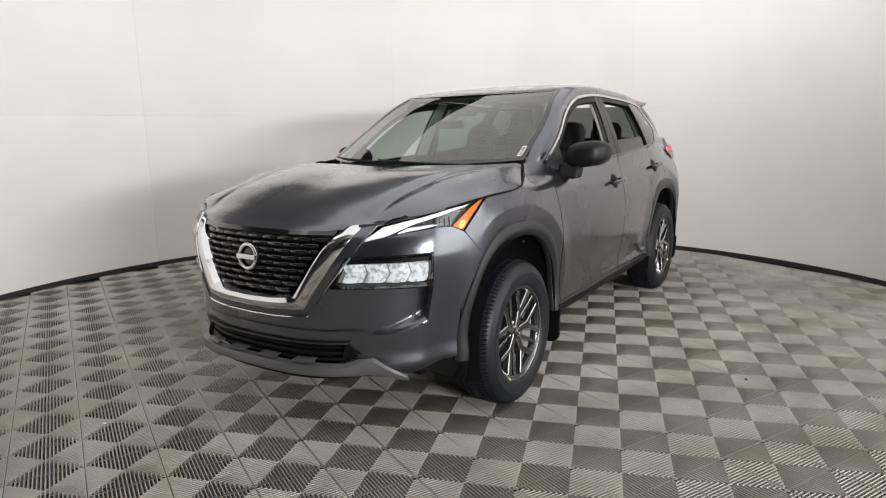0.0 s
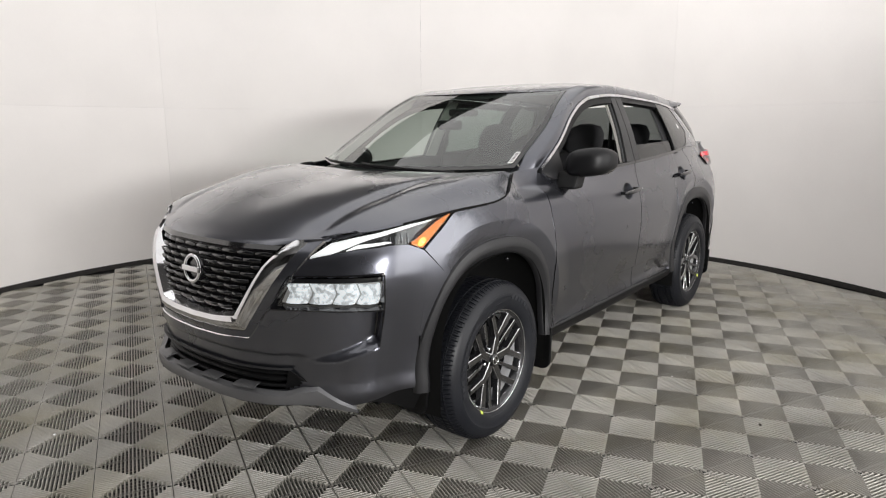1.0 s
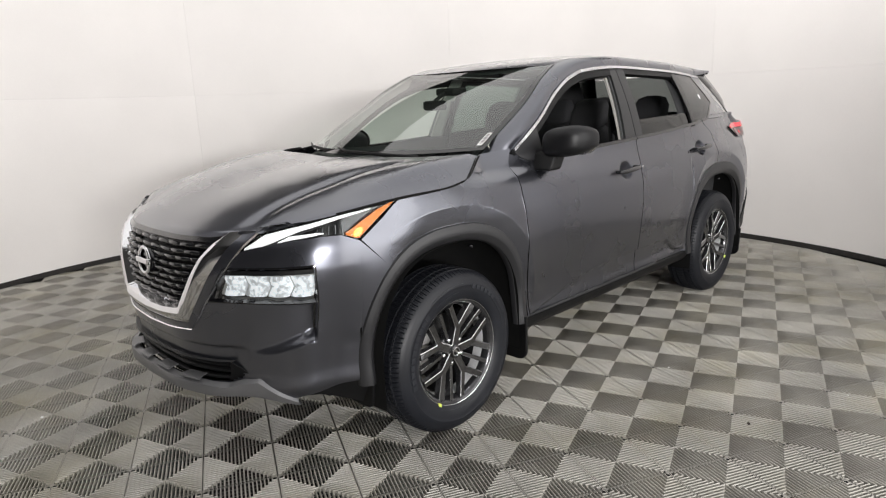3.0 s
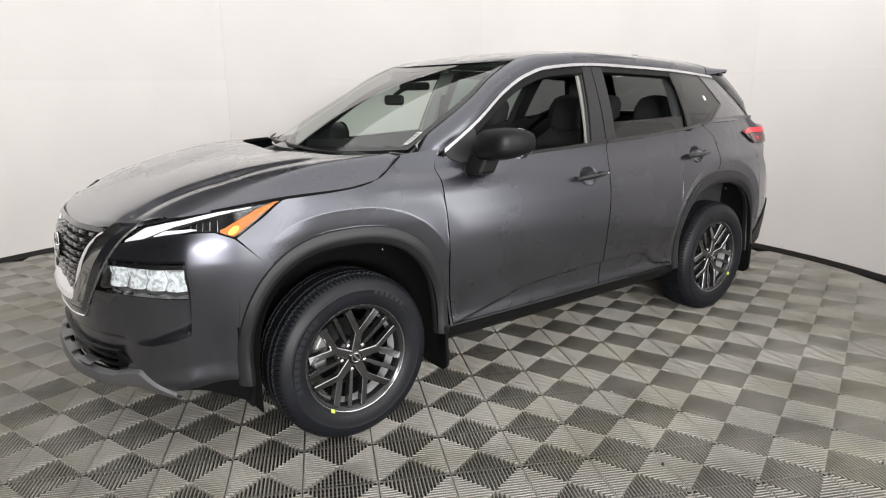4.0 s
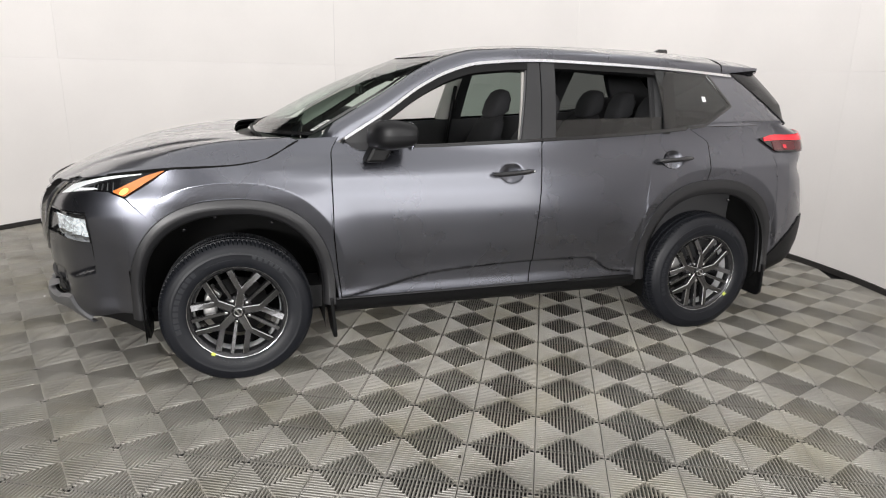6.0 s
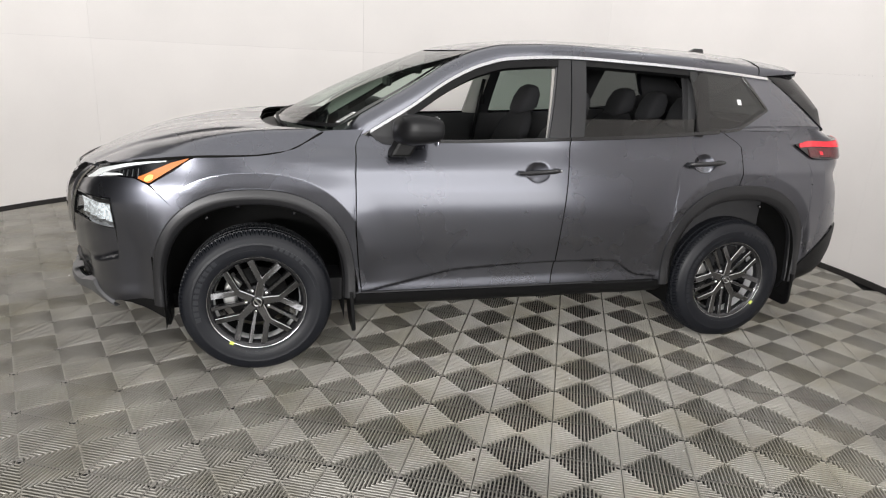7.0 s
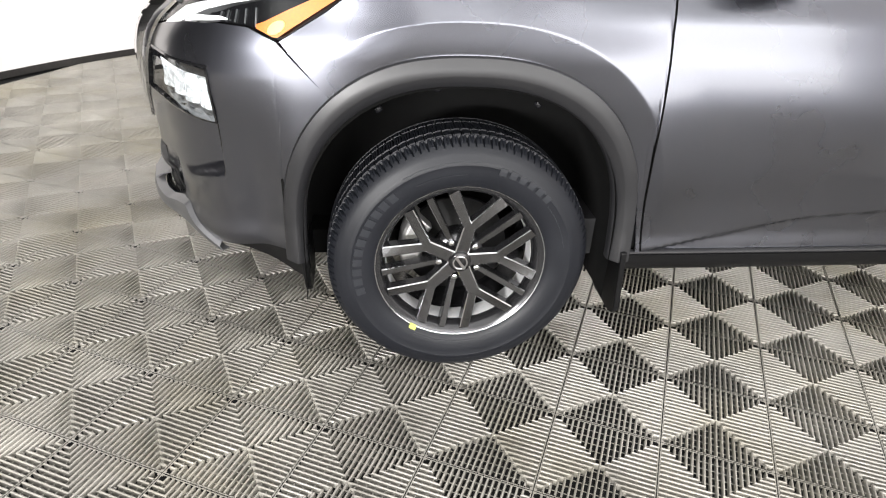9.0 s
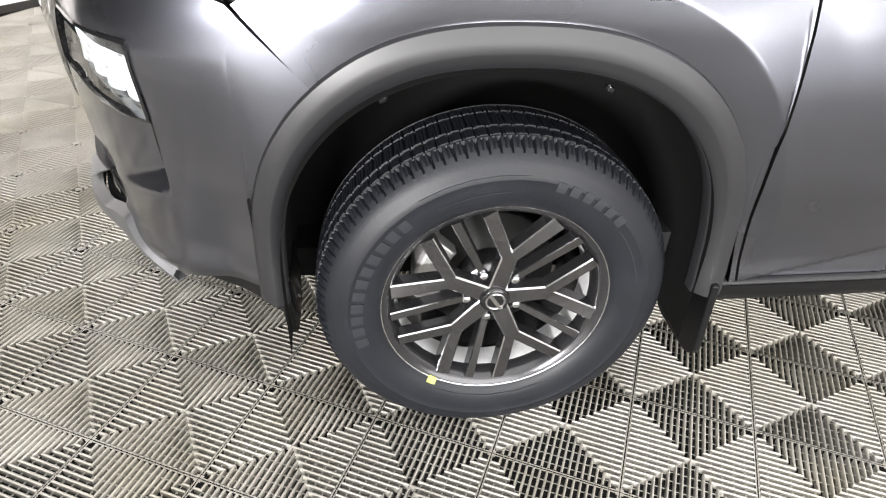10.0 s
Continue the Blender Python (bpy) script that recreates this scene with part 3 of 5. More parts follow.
# -- lamps of the nose --
for s in BOTH:
    lamp = strip("headlamp", .535, 1.25, lambda u: lamp_low(u) - .006, lambda u: lamp_high(u) + .006, -.030, GLOSS, car, "slim headlamp with a white light strip and amber end", s=s, n=60, m=6)
    strip("lens", .545, 1.25, lamp_low, lamp_high, .001, CLEAR, lamp, "clear lens", s=s, n=60, m=5, solid=0)
    strip("light_strip", .565, 1.13, lambda u: lamp_high(u) - .006 - np.interp(u, [.56, .62, .70, .78, .95, 1.13], [.02, .044, .030, .017, .012, .005]), lambda u: lamp_high(u) - .005, -.016, LED_SOFT, lamp, "lit white strip", s=s, n=40, m=4)
    strip("light_line", .70, .90, lambda u: lamp_low(u) + .007, lambda u: lamp_low(u) + np.interp(u, [.70, .74, .86, .90], [.010, .020, .016, .010]), -.015, LED_SOFT, lamp, "lit lower line", s=s, n=20, m=3)
    strip("reflector", .80, 1.03, lambda u: lamp_low(u) + .004, lambda u: np.maximum(lamp_high(u) - .032, lamp_low(u) + .006), -.024, GLOSS, lamp, "faceted reflector", s=s, n=30, m=4)
    for u in np.linspace(.86, .99, 5):
        strip("fin", u, u + .003, lambda q: lamp_low(q) + .004, lambda q: np.maximum(lamp_high(q) - .034, lamp_low(q) + .008), -.019, SILVER, lamp, s=s, n=2, m=2)
    strip("amber_end", 1.0, 1.245, lambda u: lamp_low(u) + .004, lambda u: np.minimum(line([(1.0, .972), (1.02, .978), (1.15, 1.036), (1.245, 1.064)])(u), lamp_high(u) - .002), -.006, AMBER, lamp, "amber turn lens", s=s, n=24, m=6)
    bulb = lambda u: np.sqrt(np.maximum(0, 1 - ((u - 1.052) / .022) ** 2)) * .0125
    strip("lit_bulb", 1.0305, 1.0735, lambda u: .968 + .4 * (u - 1.052) - bulb(u) - .001, lambda u: .968 + .4 * (u - 1.052) + bulb(u), -.0035, BULB, lamp, "lit turn bulb", s=s, n=14, m=4, solid=.002)
    pod = strip("driving_lamp", .415, .90, line([(.415, .720), (.90, .722)]), line([(.415, .735), (.50, .86), (.90, .875)]), -.060, GLOSS, car, "lit driving lamp in a black pod", s=s, n=50, m=10)
    ribbon("pod_frame", [(.418, .720), (.498, .856), (.868, .870), (.874, .800), (.880, .724)], [(.440, .734), (.512, .840), (.852, .850), (.858, .795), (.862, .736)], (.003, .004, -.030, -.058), GLOSS, pod, s=s, n=80)
    ribbon("pod_sill", [(.415, .719), (.65, .720), (.880, .722)], [(.438, .735), (.65, .736), (.864, .737)], (.002, .003, -.03, -.058), GLOSS, pod, s=s, n=60)
    strip("lens", .455, .862, lambda u: .736 + 0 * u, line([(.455, .745), (.496, .828), (.862, .838)]), -.005, LENS, pod, "clear lens", s=s, n=30, m=4, solid=0)
    strip("reflector", .458, .860, lambda u: .738 + 0 * u, line([(.458, .746), (.496, .822), (.860, .830)]), -.046, STEEL, pod, "pale reflector", s=s, n=30, m=4)
    strip("lamp_brow", .485, .860, lambda u: .824 + .02 * (u - .47), line([(.485, .830), (.506, .842), (.862, .852)]), -.020, GLOSS, pod, s=s, n=30, m=3)
    for k in range(4):
        a = .478 + k * .097
        for half, zz0, zz1, sh in ((0, .740, .780, .018), (1, .781, .822, .018)):
            us = np.linspace(0, .090, 8)
            ring = []
            for zq in (zz0, (zz0 + zz1) / 2, zz1):
                tq = (zq - .740) / .082
                ring.append(skin(a + us + (sh * (1 - abs(2 * tq - 1))), np.full(8, zq), s, -.034 + .010 * np.sin(np.pi * us / .090)))
            q, f = sheet(np.stack(ring), ring[1][4] - np.array([.3, 0, .76]))
            raw("led_block", q, f, LED, pod, "lit white block", solid=.004)
    q = np.linspace(.590, .722, 10)
    ring = [skin(np.full(10, u), q, s, o) for u, o in ((.860, -.046), (.866, -.044), (.875, -.012), (.8775, .001))]
    p, f = sheet(np.stack(ring), (-1, 0, 0))
    raw("slot_trim", p, f, GLOSS, pod, "gloss black edge of the scoop", solid=.003)

# -- bonnet --
hood_front, hood_back = curve([0, .5, .8, 1], [-.905, -.868, -.800, -.715]), curve([0, .5, .78, .9, 1], [.03, .048, .09, .18, .335])
ww, tq = np.meshgrid(np.linspace(-1, 1, 81), np.linspace(0, 1, 61))
xe = hood_front(1) + (hood_back(1) - hood_front(1)) * tq
ye = hood_edge(xe)
hx = hood_front(np.abs(ww)) + (hood_back(np.abs(ww)) - hood_front(np.abs(ww))) * tq
hy = ww * ye
hz = hood_z(hx, hy) - .010 * np.exp(-((np.abs(hy) - (.50 + .10 * tq)) / .035) ** 2) * step(0, .25, tq) * (1 - step(.8, 1, tq))
hz = hz - .005 * step(.985, 1.0, np.abs(ww)) * step(.0, .2, tq) - .010 * step(.03, .0, tq)
p, f = sheet(np.stack([hx, hy, hz], -1), (0, 0, 1))
raw("bonnet", p, f, PAINT, car, "smooth gunmetal bonnet", solid=.012)
p, f = sheet(np.stack([hx * .97, hy * .96, hz - .035], -1), (0, 0, 1))
raw("bonnet_underside", p, f, DARK, car)

# dark bar laid along the bonnet's edge to draw its shaded shut line
for s in BOTH:
    xs = np.linspace(-.52, .333, 50)
    v, f = tube([(x, s * (hood_edge(x) + .005), hood_z(x, hood_edge(x)) - .003) for x in xs], .0058, 6)
    raw("bonnet_seal", v, f, DARK, car, "dark bar standing in for the shaded gap along the bonnet")

# -- flanks --
seam_a = curve([.37, .6, .776, .974, 1.117, 1.22], [.512, .487, .475, .476, .486, .545])
seam_b = curve([.37, .41, .51, .73, 1.03, 1.16, 1.2], [1.550, 1.552, 1.562, 1.574, 1.598, 1.608, 1.610])
seam_c = curve([.83, .90, 1.0, 1.135, 1.20, 1.23], [2.640, 2.655, 2.678, 2.688, 2.60, 2.54])
# upper edge of the wing: along the lamp, the bonnet and up to the foot of the windscreen pillar
wing_z = curve([-.45, -.35, -.24, 0, .15, .19, .25, .335, .40, .46, .56], [.937, .998, 1.064, 1.078, 1.097, 1.109, 1.140, 1.182, 1.188, 1.192, 1.198])
wing_y = curve([-.45, -.35, -.24, 0, .15, .19, .25, .335, .40, .46, .56], [.824, .822, .822, .828, .809, .791, .763, .722, .727, .738, .757])
front_low = lambda x: np.where(np.abs(x) < .471, arch_at(x), .39)
for s in BOTH:
    wing = flank_sheet("front_wing", line([(.809, -.337), (.937, -.450), (1.2, -.450)]), lambda z: seam_a(z) - GAP, front_low, wing_z, PAINT, car, s, n=90, m=70, label="gunmetal front wing", top=wing_y, recess=False)
    fd = flank_sheet("front_door", lambda z: seam_a(z) + GAP, lambda z: seam_b(z) - GAP, lambda x: .388 + 0 * x, lambda x: belt_z(x) - .004, PAINT, car, s, n=130, m=130, label="gunmetal front door, window lowered" )
    rd = flank_sheet("rear_door", lambda z: seam_b(z) + GAP, lambda z: seam_c(np.maximum(z, .83)) - GAP,
                     lambda x: np.where(x > 2.245, np.maximum(arch_at(x, REAR), .388), .388), lambda x: belt_z(x) - .004, PAINT, car, s, n=130, m=130, label="gunmetal rear door, window half lowered")
    flank_sheet("quarter_panel", lambda z: seam_c(np.maximum(z, .83)) + GAP, lambda z: 3.30 + 0 * z, lambda x: np.where(x < 3.185, arch_at(x, REAR), .42), lambda x: belt_z(x) + .01, PAINT, car, s, n=70, m=60, label="gunmetal rear quarter panel", recess=False)
    # sill under the doors
    sx = np.linspace(.475, 2.25, 60)
    ring = [np.stack([sx, s * (side(sx, z) + o), np.full(60, z)], -1) for z, o in ((.386, -.016), (.378, -.002), (.350, .004), (.325, .002), (.300, -.02), (.26, -.10), (.24, -.25))]
    p, f = sheet(np.stack(ring), (0, s, 0))
    raw("sill", p, f, BLACK, car, "black plastic sill", solid=.006)
    ring = [np.stack([sx[:45], s * (side(sx[:45], z) + o), np.full(45, z)], -1) for z, o in ((.392, -.014), (.390, .002), (.386, .003), (.384, -.008))]
    p, f = sheet(np.stack(ring), (0, s, 0))
    raw("door_edge_strip", p, f, SATIN, car, "thin dark strip along the door foot")
    # arch cladding, front and rear
    for x0, name in ((0.0, "front_arch_trim"), (REAR, "rear_arch_trim")):
        th = np.linspace(0, np.pi, 90)
        ring = []
        for k, o in ((0, -.012), (.015, .003), (.05, .009), (.30, .0125), (.56, .0145), (.62, .0125), (.80, .003), (.96, -.006), (1.0, -.010), (1.0, -.034)):
            wide = .012 if x0 else 0.0
            a, b = (ARCH_OUT[0] + wide) * (1 - k) + ARCH_IN[0] * k, (ARCH_OUT[1] + wide) * (1 - k) + ARCH_IN[1] * k
            cx = x0 - a * np.sign(np.cos(th)) * np.abs(np.cos(th)) ** (2 / 2.4)
            cz = .42 + b * np.abs(np.sin(th)) ** (2 / 2.4)
            foot = np.array([.345 if x0 == 0 else .36, .385])
            foot2 = np.array([.385, .365 if x0 == 0 else .33])
            cx = np.concatenate([[cx[0], cx[0]], cx, [cx[-1], cx[-1]]])
            cz = np.concatenate([foot, cz, foot2])
            yy = body(u_of_x(cx), np.maximum(cz, .38))[1]
            yy = yy + flare(cx, cz, 0.0, True) + flare(cx, cz, REAR, False)
            ring.append(np.stack([cx, s * (yy + o), cz], -1))
        p, f = sheet(np.stack(ring), (0, s, 0))
        raw(name, p, f, SATIN, car, "satin dark grey wheel arch trim", solid=.004)
        # liner of the wheel well
        ring = []
        for yq, g in ((.874, .0), (.80, .004), (.50, .004), (.47, -.38)):
            a, b = ARCH_IN[0] + g + .003, ARCH_IN[1] + g + .003
            cx = x0 - max(a, .02) * np.sign(np.cos(th)) * np.abs(np.cos(th)) ** (2 / 2.4)
            cz = .42 + max(b, .02) * np.abs(np.sin(th)) ** (2 / 2.4)
            cx, cz = np.concatenate([[cx[0]], cx, [cx[-1]]]), np.concatenate([[.24], cz, [.24]])
            ring.append(np.stack([cx, np.full(len(cx), s * yq), cz], -1))
        p, f = sheet(np.stack(ring), (0, -s, -1))
        raw("wheel_well", p, f, DARK, car, "black wheel well liner")
    for x0 in (0.0, REAR):
        for deg, yq in ((62, .79), (84, .72), (101, .80), (124, .77)):
            a = radians(deg)
            c = Vector((x0 + .392 * math.cos(a), s * yq, .42 + .412 * math.sin(a)))
            v, f = disc(c, (-math.sin(a), 0, math.cos(a)), (0, 1, 0), .011, .008, 14, .004)
            raw("liner_clip", v, f, HANDLE, car, "glossy black liner clip")
    # mud flaps
    for x, z0, z1, y0, y1, name in ((.455, .165, .40, .66, .895, "mud_flap"), (3.165, .16, .38, .66, .88, "mud_flap"), (-.43, .225, .37, .62, .82, "air_deflector")):
        bm, turn_ = bmesh.new(), (.02 if x > -.3 else .008)
        r, yc = min(.055, (z1 - z0) * .4), (y0, y1 - .012)
        line_ = [(y0, z1), (y1, z1)] + [(yc[1] - r + r * math.cos(q), z0 + r - r * math.sin(q)) for q in np.linspace(0, math.pi / 2, 6)] + [(yc[0] + r - r * math.sin(q), z0 + r - r * math.cos(q)) for q in np.linspace(0, math.pi / 2, 6)]
        rims = [[bm.verts.new((x + d + turn_ * (z1 - zq) / (z1 - z0), s * yq, zq)) for yq, zq in line_] for d in (-.009, .009)]
        bm.faces.new(rims[0]), bm.faces.new(rims[1][::-1])
        for k in range(len(line_)):
            bm.faces.new((rims[0][k], rims[1][k], rims[1][(k + 1) % len(line_)], rims[0][(k + 1) % len(line_)]))
        bmesh.ops.recalc_face_normals(bm, faces=bm.faces)
        part(name, bm, BLACK, car, "black rubber flap behind the wheel" if x > 0 else "black flap before the wheel", bevel=.005)

# added near-black inner shell: the shade behind the seams is in its colour
for s in BOTH:
    us, zs = np.meshgrid(np.linspace(0, GIRTH, 220), np.linspace(.30, 1.10, 60))
    q = skin(us, zs, s, -.028 * np.ones(us.shape) - .06 * (us < .95))
    cx, cz = mid(q[..., 0]), mid(q[..., 2])
    keep = np.ones(cx.shape, bool)
    for x0 in (0, REAR):
        keep &= ~((np.abs((cx - x0) / .455) ** 2.4 + np.maximum(0, (cz - .42) / .49) ** 2.4 < 1) & (np.abs(cx - x0) < .455))
    keep &= ~((cz > nose_top(np.minimum(mid(us), U_ARCH)) - .01) & (mid(us) < U_ARCH))
    keep &= ~((cz > .99) & (cx < .62))
    p, f = sheet(q, (0, s, 0), keep)
    raw("inner_shell", p, f, DARK, car)
part("underbody", box((-.50, -.60, .25), (3.30, .60, .33)), DARK, car, "black underbody")
part("bulkhead", box((.10, -.45, .25), (.16, .45, 1.10)), DARK, car)

# -- glasshouse --
rail_y = lambda x: glasshouse(x, rail_z(x))
inner_y = lambda x: rail_y(x) - np.interp(x, [.38, .6, 1.1, 1.4, 2.9], [.050, .062, .072, .062, .055])
inner_z = lambda x: rail_z(x) + np.interp(x, [.38, .5, .76, 1.0, 1.15, 1.4, 2.4, 2.9, 3.05], [.100, .098, .086, .076, .072, .062, .060, .064, .064])
FRONT_FOOT = .40
for s in BOTH:
    xs = np.linspace(FRONT_FOOT, 2.92, 110)
    ring = []
    for k in np.linspace(0, 1, 9):
        bulge = .016 * np.sin(np.pi * k) - .045 * step(.52, .40, xs)
        ring.append(np.stack([xs, s * (rail_y(xs) * (1 - k) + inner_y(xs) * k + bulge), rail_z(xs) * (1 - k) + inner_z(xs) * k + bulge * .9], -1))
    p, f = sheet(np.stack(ring), (0, s, 1))
    raw("roof_side", p, f, PAINT, car, "gunmetal pillar and roof side", solid=.02)
    xs = np.linspace(.46, 1.14, 40)
    ring = [np.stack([xs, s * (rail_y(xs) * (1 - k) + inner_y(xs) * k - .028 + .012 * np.sin(np.pi * k)), rail_z(xs) * (1 - k) + inner_z(xs) * k - .016], -1) for k in np.linspace(0, 1, 6)]
    p, f = sheet(np.stack(ring), (0, -s, -1))
    raw("pillar_lining", p, f, LINER, car, "pale grey pillar lining", solid=.006)
    low, bel = lambda x: rail_z(x) - .018, lambda x: belt_z(x) + .004
    house_sheet("bright_trim", np.linspace(.560, 2.99, 130), lambda x: rail_z(x) - .013, lambda x: rail_z(x) + .002, .012, BRIGHT, car, s, m=3, label="bright trim over the windows", solid=.012)
    # front door frame and lowered glass
    fd = [o for o in car.children if o.name.startswith("front_door") and not o.name.startswith("front_door_")][-1 if s == BOTH[-1] else 0]
    rd = [o for o in car.children if o.name.startswith("rear_door")][-1 if s == BOTH[-1] else 0]
    house_sheet("window_frame", np.linspace(.62, 1.585, 60), lambda x: np.maximum(rail_z(x) - .052, bel(x)), low, .001, BLACK, fd, s, label="black window frame", solid=.03)
    for x00, x01, x10, x11, door in ((1.490, 1.576, 1.601, 1.645, fd), (1.608, 1.651, 1.686, 1.736, rd)):
        cc, ttq = np.meshgrid(np.linspace(0, 1, 6), np.linspace(0, 1, 14))
        zz = 1.178 + (1.572 - 1.178) * ttq
        xx = (x00 + (x01 - x00) * ttq) * (1 - cc) + (x10 + (x11 - x10) * ttq) * cc
        p, f = sheet(np.stack([xx, s * (glasshouse(xx, zz) + .003), zz], -1), (0, s, 0))
        raw("pillar_trim", p, f, SATIN, door, "satin dark pillar trim", solid=.03)
    house_sheet("window_frame", np.linspace(1.730, 2.44, 40), lambda x: rail_z(x) - .046, low, .001, BLACK, rd, s, label="black window frame", solid=.03)
    zz = np.linspace(1.18, 1.54, 10)
    xx = np.stack([np.interp(zz, [1.178, 1.572], [1.490, 1.576]) + d for d in (-.006, -.003, .002)])
    p, f = sheet(np.stack([xx, s * (glasshouse(xx, zz + 0 * xx) - .012), zz + 0 * xx], -1), (0, s, 0))
    raw("window_channel", p, f, SILVER, fd, "grey window channel", solid=.01)
    bar_f = line([(1.2, 2.372), (1.443, 2.424), (1.54, 2.381)])
    zs = np.linspace(1.20, 1.545, 14)
    bar = np.stack([np.stack([bar_f(zs) + d, s * (glasshouse(bar_f(zs) + d, zs) + .003), zs], -1) for d in (0, .012, .03, .042)])
    p, f = sheet(bar, (0, s, 0))
    raw("division_bar", p, f, BLACK, rd, "black bar between the panes", solid=.02)
    house_sheet("belt_moulding", np.linspace(.72, 1.606, 40), lambda x: belt_z(x) - .008, lambda x: belt_z(x) + .008, .006, GLOSS, fd, s, m=3, label="black belt moulding", solid=.012)
    house_sheet("belt_moulding", np.linspace(1.612, 2.53, 40), lambda x: belt_z(x) - .008, lambda x: belt_z(x) + .008, .006, GLOSS, rd, s, m=3, label="black belt moulding", solid=.012)
    if s == NEAR:
        house_sheet("window_glass", np.linspace(1.69, 2.42, 20), bel, lambda x: 1.274 + .02 * (x - 1.7), -.010, PRIVACY, rd, s, label="half lowered dark pane", solid=0)
    else:
        house_sheet("window_glass", np.linspace(1.69, 2.42, 20), bel, lambda x: rail_z(x) - .045, -.010, TINT, rd, s, label="closed tinted pane", solid=0)
    # sail corner with the mirror
    cc, ttq = np.meshgrid(np.linspace(0, 1, 16), np.linspace(0, 1, 10))
    xx = .548 + (.745 - .548) * cc
    z0 = np.interp(xx, [.548, .585, .62, .66, .745], [1.186, 1.150, 1.134, 1.131, 1.136])
    zz = z0 + (np.minimum(rail_z(xx) - .016, 1.30) - z0) * ttq
    p, f = sheet(np.stack([xx, s * (np.maximum(glasshouse(xx, zz), np.where(zz < belt_z(xx), side(xx, zz), 0)) + .004), zz], -1), (0, s, 0))
    raw("mirror_corner", p, f, SATIN, fd, "dark mirror corner", solid=.02)
    # fixed rear quarter pane
    q_low = line([(2.39, belt_z(2.40) + .006), (2.57, 1.228), (2.66, 1.242), (2.90, 1.346)])
    q_high = line([(2.39, 1.546), (2.79, 1.524), (2.90, 1.356)])
    house_sheet("quarter_glass", np.linspace(2.39, 2.90, 40), q_low, q_high, .004, PRIVACY, car, s, label="dark fixed quarter pane with a small sticker", solid=0)
    house_sheet("quarter_seal", np.linspace(2.56, 2.915, 24), lambda x: np.interp(x, [2.56, 2.665, 2.915], [1.222, 1.232, 1.342]), lambda x: np.interp(x, [2.56, 2.66, 2.90, 2.915], [1.230, 1.243, 1.348, 1.354]), .007, GLOSS, car, s, m=3, solid=.006)
    house_sheet("quarter_seal", np.linspace(2.78, 2.915, 24), lambda x: np.interp(x, [2.78, 2.90, 2.915], [1.528, 1.352, 1.342]), lambda x: np.interp(x, [2.78, 2.80, 2.915], [1.530, 1.528, 1.358]), .007, GLOSS, car, s, m=3, solid=.006)
    # rear pillar
    tail_line = lambda z: np.interp(z, [1.23, 1.257, 1.40, 1.53, 1.57], [3.40, 3.375, 3.185, 3.02, 2.97])
    cc, ttq = np.meshgrid(np.linspace(0, 1, 40), np.linspace(0, 1, 40))
    zz = 1.235 + (1.548 - 1.235) * ttq
    left = np.interp(zz, [1.235, 1.243, 1.349, 1.524, 1.548], [2.45, 2.66, 2.905, 2.792, 2.40])
    xx = left + (tail_line(zz) - left) * cc
    pts = np.stack([xx, s * glasshouse(xx, zz), zz], -1)
    pts[..., 1] -= s * .006 * step(.9, 1, cc)
    p, f = sheet(pts, (0, s, 0))
    raw("rear_pillar", p, f, PAINT, car, "gunmetal rear pillar", solid=.02)
    p, f = sheet(pts - (0, s * .042, 0), (0, -s, 0))
    raw("rear_lining", p, f, TRIM, car, "dark lining of the rear pillar", solid=.004)

# windscreen, roof and tail share edge lines with the roof sides
def cross_sheet(name, xe, xc, zc, mat, out, label="", solid=.01, m=41, ye=None, ze=None, power=2.7):
    w = np.linspace(-1, 1, m)
    ye, ze = (inner_y(xe) if ye is None else ye), (inner_z(xe) if ze is None else ze)
    X = xc[:, None] + (xe - xc)[:, None] * np.abs(w) ** 2
    Y = ye[:, None] * w
    Z = zc[:, None] + (ze - zc)[:, None] * np.abs(w) ** power
    p, f = sheet(np.stack([X, Y, Z], -1), out)
    return raw(name, p, f, mat, car, label, solid=solid)


t = np.linspace(0, 1, 24)
cross_sheet("windscreen", FRONT_FOOT + (1.12 - FRONT_FOOT) * t, .11 + (1.042 - .11) * t, 1.178 + (1.592 - 1.178) * t + .034 * np.sin(np.pi * t), SCREEN, (-1, 0, 1), "slightly green windscreen", solid=0)
def screen_patch(name, t, w, mat=None, up=.003, label="black border of the windscreen"):
    """A patch on the windscreen between two shares of its height and width: its black border, or a label."""
    t, w = np.meshgrid(t, w, indexing="ij")
    xe, xc, zc = FRONT_FOOT + (1.12 - FRONT_FOOT) * t, .11 + (1.042 - .11) * t, 1.178 + (1.592 - 1.178) * t + .034 * np.sin(np.pi * t)
    pts = np.stack([xc + (xe - xc) * w ** 2 - .002, inner_y(xe) * w, zc + (inner_z(xe) - zc) * np.abs(w) ** 2.7 + up], -1)
    p, f = sheet(pts, (-1, 0, 1))
    return raw(name, p, f, mat or GLOSS, car, label, solid=0)


for s in BOTH:
    screen_patch("screen_border", np.linspace(0, 1, 24), s * np.linspace(.962, 1, 5))
screen_patch("screen_border", np.linspace(0, .035, 4), np.linspace(-1, 1, 41))
t = np.linspace(0, 1, 6)
cross_sheet("screen_band", 1.085 + .045 * t, .992 + .05 * t, 1.562 + .020 * t, BLACK, (-1, 0, 1), "black band at the screen's top", solid=0)
t = np.linspace(0, 1, 50)
cross_sheet("roof", 1.13 + (2.92 - 1.13) * t, 1.038 + (3.02 - 1.038) * t, roof_line(1.038 + (3.02 - 1.038) * t), PAINT, (0, 0, 1), "gunmetal roof panel", solid=.02)
